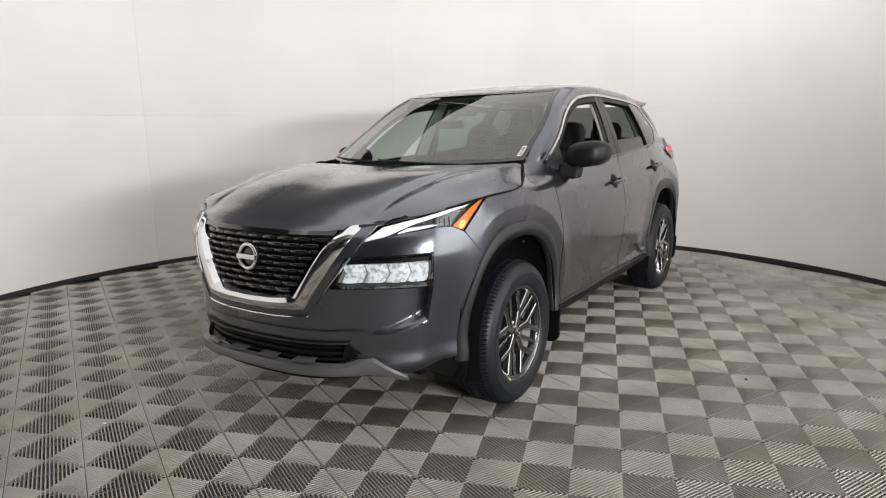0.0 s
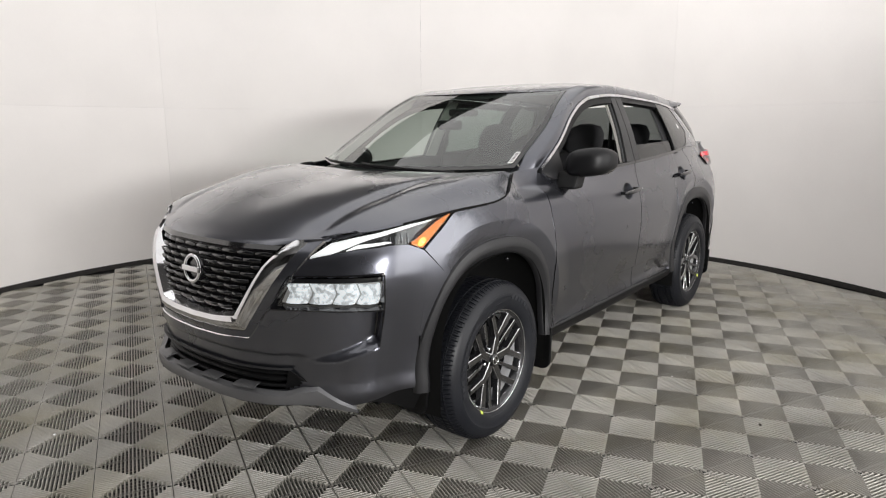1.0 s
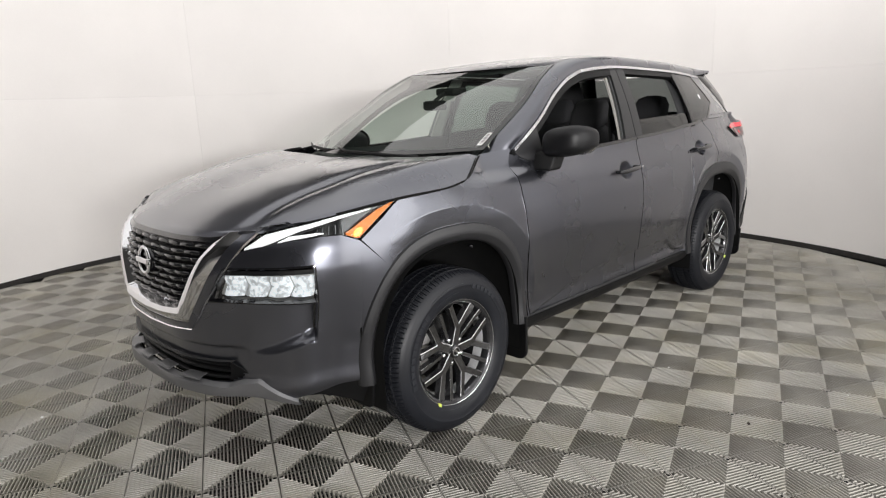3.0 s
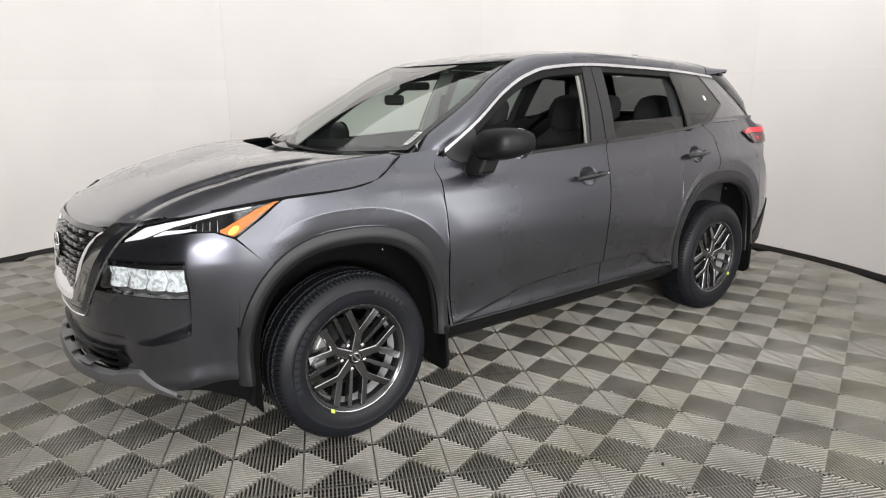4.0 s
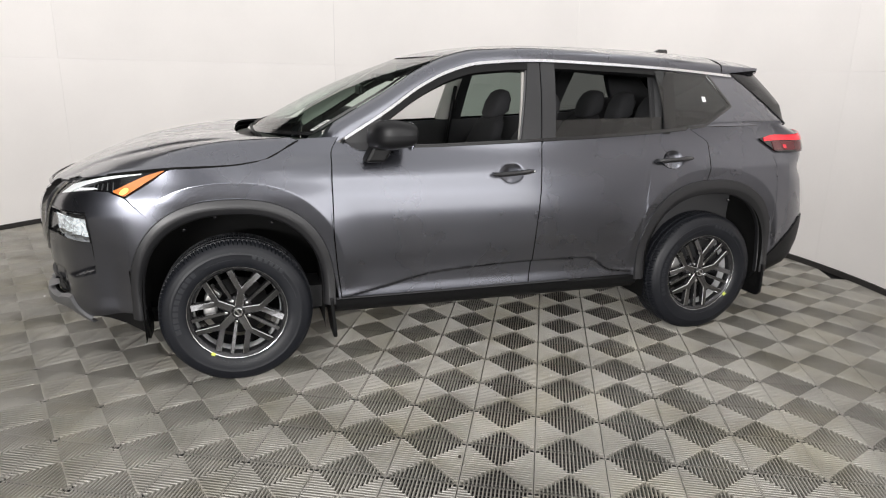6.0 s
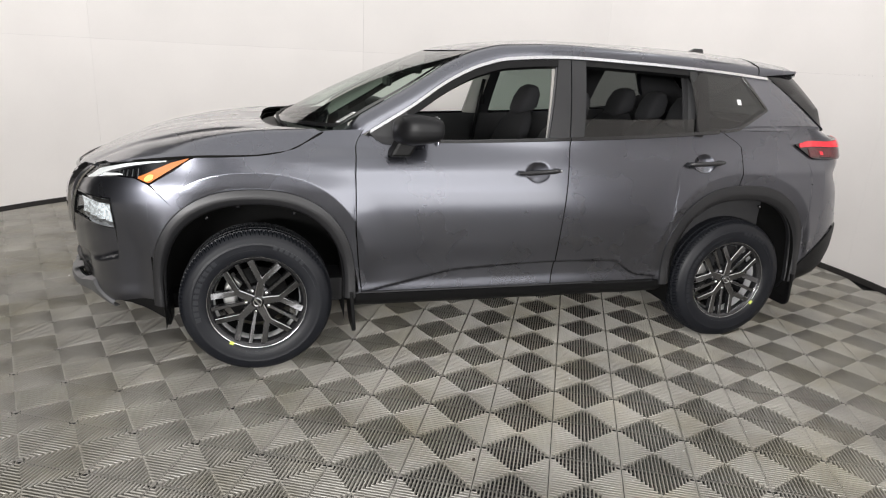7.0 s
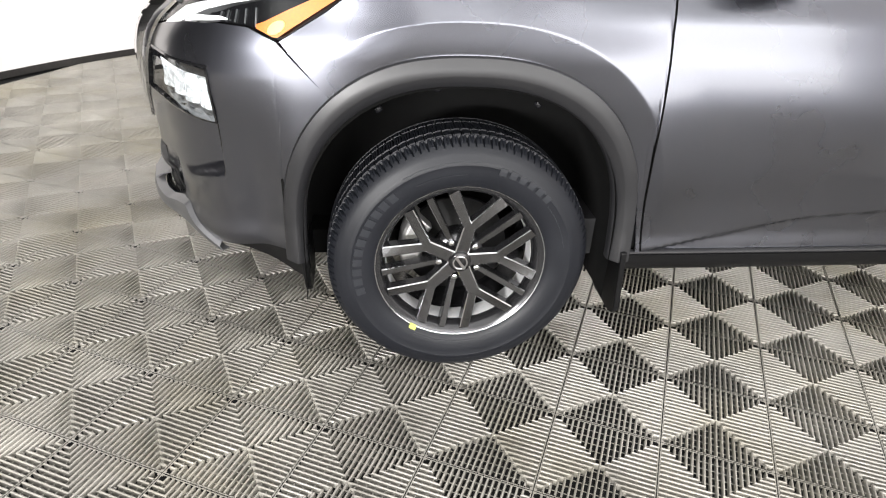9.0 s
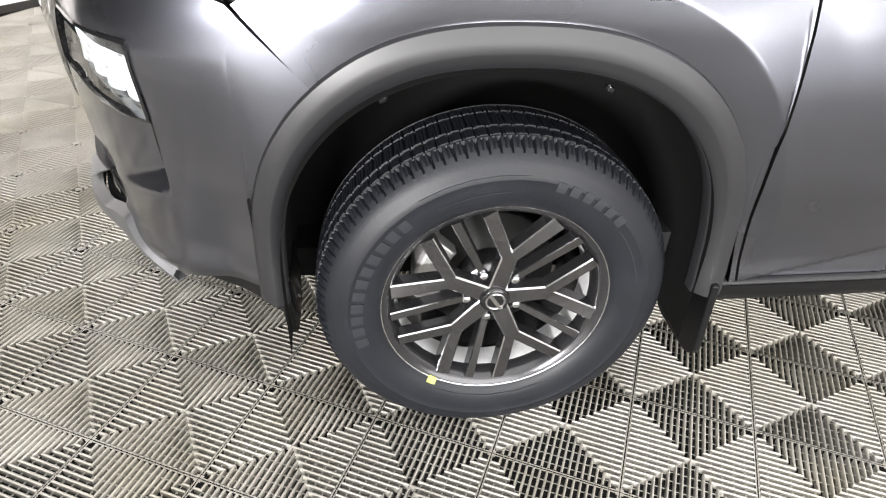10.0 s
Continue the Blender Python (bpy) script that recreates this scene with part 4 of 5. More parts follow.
# spoiler: the roof's own section at its rear edge, drawn in and lifted at the sides towards the tail
w = np.linspace(-1, 1, 61)
iy, iz, ry_, rz_ = (float(q(2.92)) for q in (inner_y, inner_z, rail_y, rail_z))
out_ = np.clip((np.abs(w) - .8) / .2, 0, 1)
sec_y = np.where(np.abs(w) < .8, iy * np.abs(w) / .8, iy + (ry_ - iy) * out_ + .016 * np.sin(np.pi * out_))
sec_z = np.where(np.abs(w) < .8, roof_line(3.02) + (iz - roof_line(3.02)) * (np.abs(w) / .8) ** 2.7, iz + (rz_ - iz) * out_ + .0144 * np.sin(np.pi * out_))
rows_ = []
for t in np.linspace(0, 1, 16):
    reach_ = 3.026 + .345 * t + (2.926 + .265 * t - 3.026 - .345 * t) * (sec_y / ry_) ** 2
    drop_ = roof_line(3.026 + .345 * t) - roof_line(3.026)
    rows_.append(np.stack([reach_, np.sign(w) * sec_y * (1 + (.556 / ry_ - 1) * t), sec_z + drop_ * (1 - out_) + .026 * t * out_], -1))
p, f = sheet(np.stack(rows_), (0, 0, 1))
raw("spoiler", p, f, PAINT, car, "gunmetal roof spoiler", solid=.026)
t = np.linspace(0, 1, 20)
cross_sheet("rear_window", 3.02 + (3.40 - 3.02) * t, 3.20 + (3.60 - 3.20) * t, 1.55 - .33 * t, PRIVACY, (1, 0, .6), "dark rear window", solid=0, ye=np.interp(t, [0, 1], [.50, .63]), ze=1.53 - .30 * t)
for s in BOTH:
    zz = np.linspace(1.560, 1.240, 18)
    edge = tail_line(zz) - .006
    outer = np.interp(zz, [1.240, 1.250, 1.355, 1.560], [3.398, 3.392, 3.372, 3.185])
    wide = glasshouse(np.minimum(edge, 3.38), zz)
    ring = [np.stack([edge + (outer - edge) * k, s * (wide - .004 + o), zz], -1) for k, o in ((0, 0), (.06, .004), (.55, 0), (.95, -.012), (1.0, -.022), (.97, -.09))]
    p, f = sheet(np.stack(ring), (0, s, 0))
    raw("window_fin", p, f, GLOSS, car, "gloss black fin beside the rear window", solid=.008)

# cowl, wipers and the fin aerial
t = np.linspace(0, 1, 6)
cross_sheet("cowl", .31 + .14 * t, .04 + .13 * t, 1.152 + .012 * t, BLACK, (0, 0, 1), "black cowl under the windscreen", solid=.01, ye=.66 + 0 * t, ze=1.135 + .04 * t)
for path in (((.16, -.50, 1.178), (.13, -.28, 1.185), (.125, .0, 1.196), (.17, .14, 1.208)), ((.155, .02, 1.186), (.16, .25, 1.196), (.22, .45, 1.206), (.30, .58, 1.215))):
    v, f = tube(path, [.010, .009, .007, .004])
    raw("wiper", v, f, BLACK, car, "black wiper arm and blade")
bm = box((2.74, -.022, 1.640), (2.92, .022, 1.693))
for vv in bm.verts:
    if vv.co.z > 1.68:
        vv.co.x = 2.845 if vv.co.x < 2.8 else 2.912
        vv.co.y *= .3
part("fin_aerial", bm, GLOSS, car, "small dark roof fin aerial", bevel=.006)

# -- tail --
U_TAIL = float(u_of_x(3.30))
strip("tailgate", U_TAIL + .28, GIRTH, lambda u: .72 + 0 * u, lambda u: 1.26 + 0 * u, 0, PAINT, car, "gunmetal tailgate", n=30, m=30, s=NEAR, solid=.012)
strip("tailgate", U_TAIL + .28, GIRTH, lambda u: .72 + 0 * u, lambda u: 1.26 + 0 * u, 0, PAINT, car, "gunmetal tailgate", n=30, m=30, s=1, solid=.012)
for s in BOTH:
    strip("rear_bumper", float(u_of_x(3.166)), GIRTH, line([(0, .37), (9, .37)]), line([(0, .72), (9, .72)]), 0, PAINT, car, "gunmetal rear bumper", n=50, m=24, s=s, solid=.012)
    strip("rear_corner", U_TAIL, U_TAIL + .28, lambda u: .72 + 0 * u, lambda u: 1.245 + 0 * u, 0, PAINT, car, "gunmetal rear corner", n=24, m=30, s=s, solid=.012)
    strip("rear_valance", float(u_of_x(3.17)), GIRTH, lambda u: .28 + 0 * u, lambda u: np.interp(u, [u_of_x(3.17), u_of_x(3.45)], [.40, .66]), .008, BLACK, car, "black rear lower bumper", n=40, m=10, s=s, solid=.012)
    tl = strip("tail_lamp", float(u_of_x(3.10)), float(u_of_x(3.10)) + .62, lambda u: np.interp(u - u_of_x(3.10), [0, .12, .30, .62], [1.150, 1.075, 1.070, 1.08]), lambda u: np.interp(u - u_of_x(3.10), [0, .1, .62], [1.156, 1.172, 1.184]), .012, GLOSS, car, "lit red tail lamp", s=s, n=30, m=6, solid=.02)
    strip("lamp_band", float(u_of_x(3.10)) + .03, float(u_of_x(3.10)) + .60, lambda u: np.interp(u - u_of_x(3.10), [0, .12, .62], [1.135, 1.138, 1.142]), lambda u: np.interp(u - u_of_x(3.10), [0, .1, .62], [1.152, 1.170, 1.182]), .016, RED, tl, "lit red band", s=s, n=30, m=3, solid=.006)
    strip("lamp_dot", float(u_of_x(3.10)) + .20, float(u_of_x(3.10)) + .225, lambda u: 1.092 + 0 * u, lambda u: 1.112 + 0 * u, .016, RED, tl, "small red point", s=s, n=4, m=3)
    strip("lamp_lower", float(u_of_x(3.10)) + .10, float(u_of_x(3.10)) + .58, lambda u: 1.082 + 0 * u, lambda u: 1.132 + 0 * u, .0145, material("smoked_red_lens", (.10, .006, .010), .12, coat=.6, grain=.05, scale=90), tl, "dark red lower lens", s=s, n=30, m=3)

# -- door handles and mirrors --
for s in BOTH:
    fd = [o for o in car.children if o.name.startswith("front_door") and o.name.count("_") == 1][0 if s == NEAR else 1]
    rd = [o for o in car.children if o.name.startswith("rear_door") and o.name.count("_") == 1][0 if s == NEAR else 1]
    for door, cx, cz, tilt in ((fd, 1.425, 1.011, .06), (rd, 2.43, 1.058, .055)):
        hx_ = np.linspace(-.122, .122, 13)
        ring = []
        for k in range(9):
            a = math.tau * k / 8
            fat = np.interp(np.abs(hx_), [0, .08, .115, .122], [1, 1, .6, .15])
            grip = .030 + .012 * (1 - (hx_ / .122) ** 2)
            ex, ez = cx + hx_, cz + tilt * hx_ + .0125 * fat * math.sin(a)
            ring.append(np.stack([ex, s * (side(ex, ez) + grip + .010 * fat * math.cos(a)), ez], -1))
        p, f = sheet(np.stack(ring), (0, s, 0))
        h = raw("door_handle", p, f, HANDLE, door, "black pull handle")
        for dx in (-.098, .098):
            y = float(side(cx + dx, cz))
            part("handle_foot", box((cx + dx - .016, min(s * (y - .005), s * (y + .034)), cz + tilt * dx - .009), (cx + dx + .016, max(s * (y - .005), s * (y + .034)), cz + tilt * dx + .009)), HANDLE, h, bevel=.003)
        if door is fd:
            v, f = disc((cx + .108, s * (float(side(cx + .1, cz)) + .047), cz + .008), (1 if s < 0 else -1, 0, 0), (0, 0, 1), .005, .004, 12)
            raw("lock_barrel", v, f, CHROME, h)
    # mirror: a rounded shell, flat at the back
    th, ph = np.meshgrid(np.linspace(0, math.tau, 41), np.linspace(0, math.pi, 25))
    sg = lambda a, e: np.sign(a) * np.abs(a) ** e
    X, Y, Z = -sg(np.cos(ph), .8), sg(np.sin(ph) * np.cos(th), .66), sg(np.sin(ph) * np.sin(th), .66)
    X = np.where(X > .55, .55 + (X - .55) * .25, X)
    dx_, dy_, dz_ = (0, 0, 0) if s == NEAR else (.05, -.05, -.03)
    mx, my, mz = .776 + dx_ + .124 * X + .02 * Y, .925 + dy_ + .114 * Y, 1.212 + dz_ + .074 * np.where(Z < 0, .86, 1.0) * Z - .016 * X * Z + .012 * Y
    p, f = sheet(np.stack([mx, s * my, mz], -1), (-1, 0, 0))
    mir = raw("door_mirror", p, f, MIRROR, fd, "black door mirror")
    bm = box((.632, min(s * .78, s * .90), 1.082), (.735, max(s * .78, s * .90), 1.170))
    for vv in bm.verts:
        if vv.co.z > 1.15:
            vv.co.x += .05
    part("mirror_foot", bm, BLACK, mir, "black mirror foot", bevel=.014)
    v, f = disc((.848 + dx_, s * (.935 + dy_), 1.214 + dz_), (0, s, 0), (0, 0, 1), .070, .004, 24)
    raw("mirror_glass", [(x, s * .935 + (y - s * .935) * 1.35, z) for x, y, z in v], f, CHROME, mir, "mirror glass")

# stickers on the glass
screen_patch("screen_label", np.linspace(.045, .165, 4), np.linspace(-.972, -.942, 3), TAG, .007, "small white label at the screen's edge")
for k in range(7):
    screen_patch("label_bar", np.linspace(.058 + .014 * k, .065 + .014 * k, 2), np.linspace(-.968, -.948, 2), BLACK, .0085, "")
bm = box((2.692, -.7035, 1.372), (2.720, -.7005, 1.402))
for vv in bm.verts:
    vv.co.y = -(float(glasshouse(vv.co.x, vv.co.z)) + .006 + (.002 if vv.co.y < -.702 else 0))
part("pane_sticker", bm, TAG, car, "small white sticker on the quarter pane")


# -- cabin --
def cushion(name, rows, mat, parent, label="", soft=.045):
    """A padded block lofted through cross-sections (x, z, y0, y1, depth, lean)."""
    n = 28
    ring = []
    for x, z, cy, half, deep, lean_ in rows:
        th = np.linspace(0, math.tau, n + 1)
        c, s_ = np.sign(np.cos(th)) * np.abs(np.cos(th)) ** .55, np.sign(np.sin(th)) * np.abs(np.sin(th)) ** .55
        ring.append(np.stack([x + deep * c * math.cos(lean_), cy + half * s_, z + deep * c * math.sin(lean_)], -1))
    first, last = ring[0].mean(0) + 0 * ring[0], ring[-1].mean(0) + 0 * ring[-1]
    pts = np.stack([first * .999 + ring[0] * .001] + ring + [last * .999 + ring[-1] * .001])
    p, f = sheet(pts, (1, 0, 0))
    ob = raw(name, p, f, mat, parent, label)
    bm = bmesh.new()
    bm.from_mesh(ob.data)
    bmesh.ops.remove_doubles(bm, verts=bm.verts, dist=.0004)
    bmesh.ops.recalc_face_normals(bm, faces=bm.faces)
    bm.to_mesh(ob.data)
    bm.free()
    ob.data.shade_smooth()
    return ob


def seat(cy, x0, half, head_half, back_x=.0):
    st = cushion("seat", [(x0 - .02, .52, cy, half * .9, .24, 0), (x0, .56, cy, half, .27, 0), (x0 + .01, .66, cy, half, .27, -.12), (x0 + .01, .71, cy, half * .86, .22, -.12)], CLOTH, car, "charcoal cloth seat")
    bx = x0 + .20
    cushion("backrest", [(bx + .01, .62, cy, half * .9, .07, 0), (bx + .05, .75, cy, half, .085, .2), (bx + .14, 1.0, cy, half, .075, .3), (bx + .20, 1.16, cy, half * .86, .060, .3), (bx + .225, 1.225, cy, half * .55, .04, .3)], CLOTH, st, "charcoal cloth backrest")
    hx_ = bx + .245
    cushion("headrest", [(hx_ - .015, 1.215, cy, head_half * .75, .050, .2), (hx_, 1.25, cy, head_half, .075, .2), (hx_ + .02, 1.33, cy, head_half, .070, .2), (hx_ + .03, 1.385, cy, head_half * .8, .045, .2), (hx_ + .03, 1.402, cy, head_half * .4, .02, .2)], CLOTH, st, "charcoal cloth headrest")
    for d in (-.06, .06):
        v, f = tube(((hx_ - .03, cy + d, 1.12), (hx_ - .005, cy + d, 1.24)), .007)
        raw("headrest_post", v, f, STEEL, st)


for y in (-.37, .37):
    seat(y, 1.36, .245, .125)
for y in (-.40, .40):
    seat(y, 2.12, .30, .125)
seat(0, 2.13, .12, .10)

dash_x = [(.52, 1.02), (.56, 1.085), (.66, 1.105), (.80, 1.098), (.90, 1.06), (.93, .98), (.88, .86), (.90, .70), (.80, .62)]
ys = np.linspace(-.70, .70, 30)
pts = np.stack([np.stack([np.full(30, x) - .10 * (np.abs(ys) < 2) * (1 - (ys / .7) ** 2) * (z > 1.0), ys, np.full(30, z) + .018 * np.exp(-((ys + .37) / .16) ** 2) * (z > 1.0)], -1) for x, z in dash_x])
p, f = sheet(pts, (0, 0, 1))
raw("dashboard", p, f, TRIM, car, "dark grey dashboard", solid=.03)
v, f = torus((.835, -.37, 1.045), (0, 1, 0), (.42, 0, .91), .185, .016, 36, 8)
wheel_ = raw("steering_wheel", v, f, TRIM, car, "dark steering wheel")
part("wheel_hub", box((.79, -.46, 1.005), (.83, -.28, 1.075)), TRIM, wheel_, bevel=.02)
part("centre_screen", box((.80, -.11, .98), (.825, .14, 1.105)), GLOSS, car, "dark centre display", bevel=.008)
bm = box((.755, -.090, 1.376), (.785, .090, 1.432))
mirror_in = part("inside_mirror", bm, BLACK, car, "black inside mirror under the roof", bevel=.016)
v, f = tube(((.775, 0, 1.43), (.82, 0, 1.455), (.87, 0, 1.475)), .012)
raw("mirror_stalk", v, f, BLACK, mirror_in)
part("camera_housing", box((.85, -.075, 1.455), (.97, .075, 1.500)), BLACK, car, "black housing at the screen's top", bevel=.015)
t = np.linspace(0, 1, 30)
cross_sheet("headliner", 1.16 + 1.75 * t, 1.10 + 1.9 * t, roof_line(1.10 + 1.9 * t) - .045, LINER, (0, 0, -1), "pale grey headliner", solid=.004, ye=inner_y(1.16 + 1.75 * t) - .01, ze=inner_z(1.16 + 1.75 * t) - .03)
for s in BOTH:
    sx = np.linspace(.56, 2.95, 40)
    ring = [np.stack([sx, s * (np.minimum(side(sx, np.full(40, 1.0)), side(sx, np.minimum(z, belt_z(sx) - .006)) + .03) - o), np.minimum(np.full(40, z), belt_z(sx) - .006)], -1) for z, o in ((.40, .10), (.70, .13), (.95, .11), (1.10, .10), (1.30, .075))]
    p, f = sheet(np.stack(ring), (0, -s, 0))
    raw("door_lining", p, f, TRIM, car, "dark door lining", solid=.01)
    # inner pillars, pale, and the belts on them
    zz = np.linspace(1.17, 1.56, 12)
    for x0, x1, w0, w1 in ((1.545, 1.615, .060, .050), (2.36, 2.42, .05, .12)):
        xx = np.interp(zz, [1.17, 1.56], [x0, x1])
        ring = [np.stack([xx + d, s * (glasshouse(xx, zz) - .045 - .02 * (abs(d) < .03)), zz], -1) for d in np.linspace(-w0, w1, 5)]
        p, f = sheet(np.stack(ring), (0, -s, 0))
        raw("inner_pillar", p, f, LINER if x0 < 2 else TRIM, car, "pale grey inner pillar" if x0 < 2 else "dark inner pillar", solid=.012)
    v, f = tube(((1.60, s * .655, 1.42), (1.58, s * .66, 1.30), (1.55, s * .69, 1.05), (1.54, s * .70, .60)), .014, 6)
    raw("seat_belt", [(x, y + (y - s * .66) * .0, z) for x, y, z in v], f, BLACK, car, "black seat belt")
    part("belt_anchor", box((1.575, min(s * .66, s * .69), 1.24), (1.615, max(s * .66, s * .69), 1.31)), BLACK, car, bevel=.008)
part("cabin_floor", box((.25, -.72, .30), (3.3, .72, .42)), TRIM, car, "dark carpet")
part("cargo_wall", box((3.28, -.66, .40), (3.32, .66, 1.22)), TRIM, car)
part("centre_console", box((1.0, -.11, .42), (1.75, .11, .74)), TRIM, car, bevel=.03)


# -- wheels --
HUB_Z = .357


def spun(profile, n, ripple=None):
    """A ring turned about the wheel's axis from (radius, outward) stations; ripple(i, k) may sink a station."""
    verts, faces, m = [], [], len(profile)
    for i in range(n):
        a = math.tau * i / n
        for k, (r, o) in enumerate(profile):
            q = r - (ripple(i, k) if ripple else 0)
            verts.append((q * math.cos(a), o, q * math.sin(a)))
    for i in range(n):
        for k in range(m - 1):
            j = (i + 1) % n
            faces.append((i * m + k, i * m + k + 1, j * m + k + 1, j * m + k))
    return verts, faces


def blade(t0, r0, w0, o0, t1, r1, w1, o1, thick=.030, lean=0.0):
    """A spoke as a tapered bar with chamfered edges between two places in polar form (degrees, radius)."""
    p0 = np.array([r0 * math.cos(radians(t0)), r0 * math.sin(radians(t0))])
    p1 = np.array([r1 * math.cos(radians(t1)), r1 * math.sin(radians(t1))])
    d = (p1 - p0) / np.linalg.norm(p1 - p0)
    nrm = np.array([-d[1], d[0]])
    ring = []
    for k in np.linspace(0, 1, 5):
        c, w, o = p0 + (p1 - p0) * k, w0 + (w1 - w0) * k, o0 + (o1 - o0) * k
        ring.append([(c[0] + nrm[0] * w * e, o + h + lean * e * k, c[1] + nrm[1] * w * e) for e, h in ((-.62, -thick), (-.55, -.0026), (-.46, 0), (.46, 0), (.55, -.0026), (.62, -thick))])
    m = 6
    verts = [v for r in ring for v in r]
    faces = [(i * m + k, i * m + (k + 1) % m, (i + 1) * m + (k + 1) % m, (i + 1) * m + k) for i in range(4) for k in range(m)]
    faces += [tuple(range(m))[::-1], tuple(range(4 * m, 5 * m))]
    return verts, faces


def build_wheel(x0, s, dot, turn):
    """One wheel; local y points outwards, then it is set on its side of the car."""
    def place(verts, flat=False):
        out = []
        for x, o, z in verts:
            zz = HUB_Z + z
            if flat and zz < .003:
                zz = .003
            out.append((x0 + x, s * (.769 + o), zz))
        return out

    def put(name, vf, mat, parent, label="", smooth=True, flat=False, bevel=0.0, edge=False):
        v, f = vf
        ob = raw(name, place(v, flat), f, mat, parent, label, smooth=smooth, bevel=bevel)
        bm = bmesh.new()
        bm.from_mesh(ob.data)
        bmesh.ops.recalc_face_normals(bm, faces=bm.faces)
        bm.to_mesh(ob.data)
        bm.free()
        if smooth:
            ob.data.shade_smooth()
        if edge:
            ob.data.materials.append(EDGE)
            ob.data.materials.append(WHEEL_PAINT)
            for i, poly in enumerate(ob.data.polygons):
                poly.material_index = (2, 1, 0, 1, 2, 2)[i % 6] if i < 24 else 2
        return ob

    rim = put("wheel", spun([(.198, -.10), (.204, -.02), (.208, .05), (.214, .078), (.2190, .088), (.2262, .0945), (.2335, .0985), (.2377, .1005), (.2392, .0985), (.2382, .092), (.228, .088), (.223, .02), (.219, -.10)], 96), WHEEL_PAINT, car, "dark machined five-arm alloy wheel")
    put("rim_lip", spun([(.2350, .0998), (.2378, .1016), (.2392, .1012), (.2400, .0990)], 96), EDGE, rim)
    # bright near the lip only; the brake's shadow deeper in is dark paint
    put("barrel", spun([(.2072, .060), (.2045, .050), (.2030, .012)], 96), BARREL, rim, "bright barrel of the rim")
    # tyre: sidewalls, shoulder blocks and grooved tread
    half = [(.2310, .094), (.2385, .103), (.248, .1095), (.265, .1155), (.288, .1185), (.3005, .1188), (.302, .1194), (.312, .1180), (.314, .1168), (.327, .1125), (.338, .1065), (.3455, .1005), (.3520, .0930), (.3580, .0840), (.3612, .0770), (.3640, .0700), (.3645, .0690), (.3575, .0675), (.3575, .0625), (.3655, .0610), (.3665, .0350), (.3600, .0335), (.3600, .0275), (.3670, .0260), (.3672, .0)]
    prof = half + [(r, -o) for r, o in half[-2::-1]]
    m = len(prof)
    shoulder = {k for k, (r, o) in enumerate(prof) if .0850 <= abs(o) <= .0940 and r > .34}
    blocks = {k for k, (r, o) in enumerate(prof) if .0690 < abs(o) < .0850 and r > .355}
    inner = {k for k, (r, o) in enumerate(prof) if abs(o) < .0612 and r > .362}

    def ripple(i, k):
        if k in shoulder:
            return .0060 if i % 8 == 0 else 0
        if k in blocks:
            return .0075 if i % 8 in (0, 1) else (.0030 if i % 8 == 4 else 0)
        if k in inner:
            return .0055 if (i + (4 if prof[k][1] > 0 else 0)) % 9 == 0 else (.002 if (i + 2) % 9 == 5 else 0)
        return 0
    tyre = put("tyre", spun(prof, 864, ripple), RUBBER, rim, "black all-season tyre with grooved tread", flat=True)
    tyre.data.set_sharp_from_angle(angle=radians(28))
    # raised bars where the maker's words stand on the sidewall
    def sidewall_bar(a0, a1, r0, r1, o=.1192):
        v, f = [], []
        for i in range(5):
            a = radians(a0 + (a1 - a0) * i / 4)
            for r in (r0, (r0 + r1) / 2, r1):
                oo = np.interp(r, [.248, .265, .288, .302, .314, .330], [.1095, .1155, .1185, .1192, .1180, .1118]) + .0008
                v.append((r * math.cos(a), oo, r * math.sin(a)))
        for i in range(4):
            for k in range(2):
                f.append((i * 3 + k, i * 3 + k + 1, (i + 1) * 3 + k + 1, (i + 1) * 3 + k))
        ob = put("raised_mark", (v, f), MARK, tyre, smooth=False)
        sm = ob.modifiers.new("thickness", "SOLIDIFY")
        sm.thickness, sm.offset = .0018, 0
    for k in range(11):
        sidewall_bar(turn + 196 - k * 6.2, turn + 191.6 - k * 6.2, .272, .296)
    for k in range(6):
        sidewall_bar(turn + 74 - k * 5.6, turn + 70.2 - k * 5.6, .288, .308)
    sidewall_bar(turn + 122, turn + 84, .3105, .3125)
    sidewall_bar(turn + 118, turn + 90, .276, .278)
    sidewall_bar(turn + 40, turn + 12, .285, .287)
    sidewall_bar(turn - 60, turn - 120, .254, .2555)
    # spokes: five arms that fork, and a straight bar between each two forks
    put("hub_plate", spun([(.001, .056), (.040, .056), (.070, .054), (.074, .048), (.074, .0)], 48), WHEEL_PAINT, rim, "hub of the wheel")
    for k in range(5):
        th = turn + 79 + 72 * k
        put("arm", blade(th, .026, .036, .0800, th, .1215, .030, .0870), ALLOY, rim, smooth=False, edge=True)
        for d in (-1, 1):
            put("spoke", blade(th + d * 3.2, .1130, .024, .0868, th + d * 18.6, .2185, .027, .0945, lean=d * .006), ALLOY, rim, smooth=False, edge=True)
        put("spoke", blade(th + 36, .060, .014, .066, th + 36, .2175, .018, .0925), ALLOY, rim, smooth=False, edge=True)
        a = radians(th + 36)
        v, f = spun([(.001, .074), (.009, .074), (.0115, .070), (.0115, .050)], 6)
        put("lug_nut", ([(x + .0572 * math.cos(a), o, z + .0572 * math.sin(a)) for x, o, z in v], f), CHROME, rim)
    cap = put("centre_cap", spun([(.001, .0895), (.024, .089), (.030, .086), (.0315, .081), (.0315, .066)], 32), GLOSS, rim, "black centre cap with a pale ring mark")
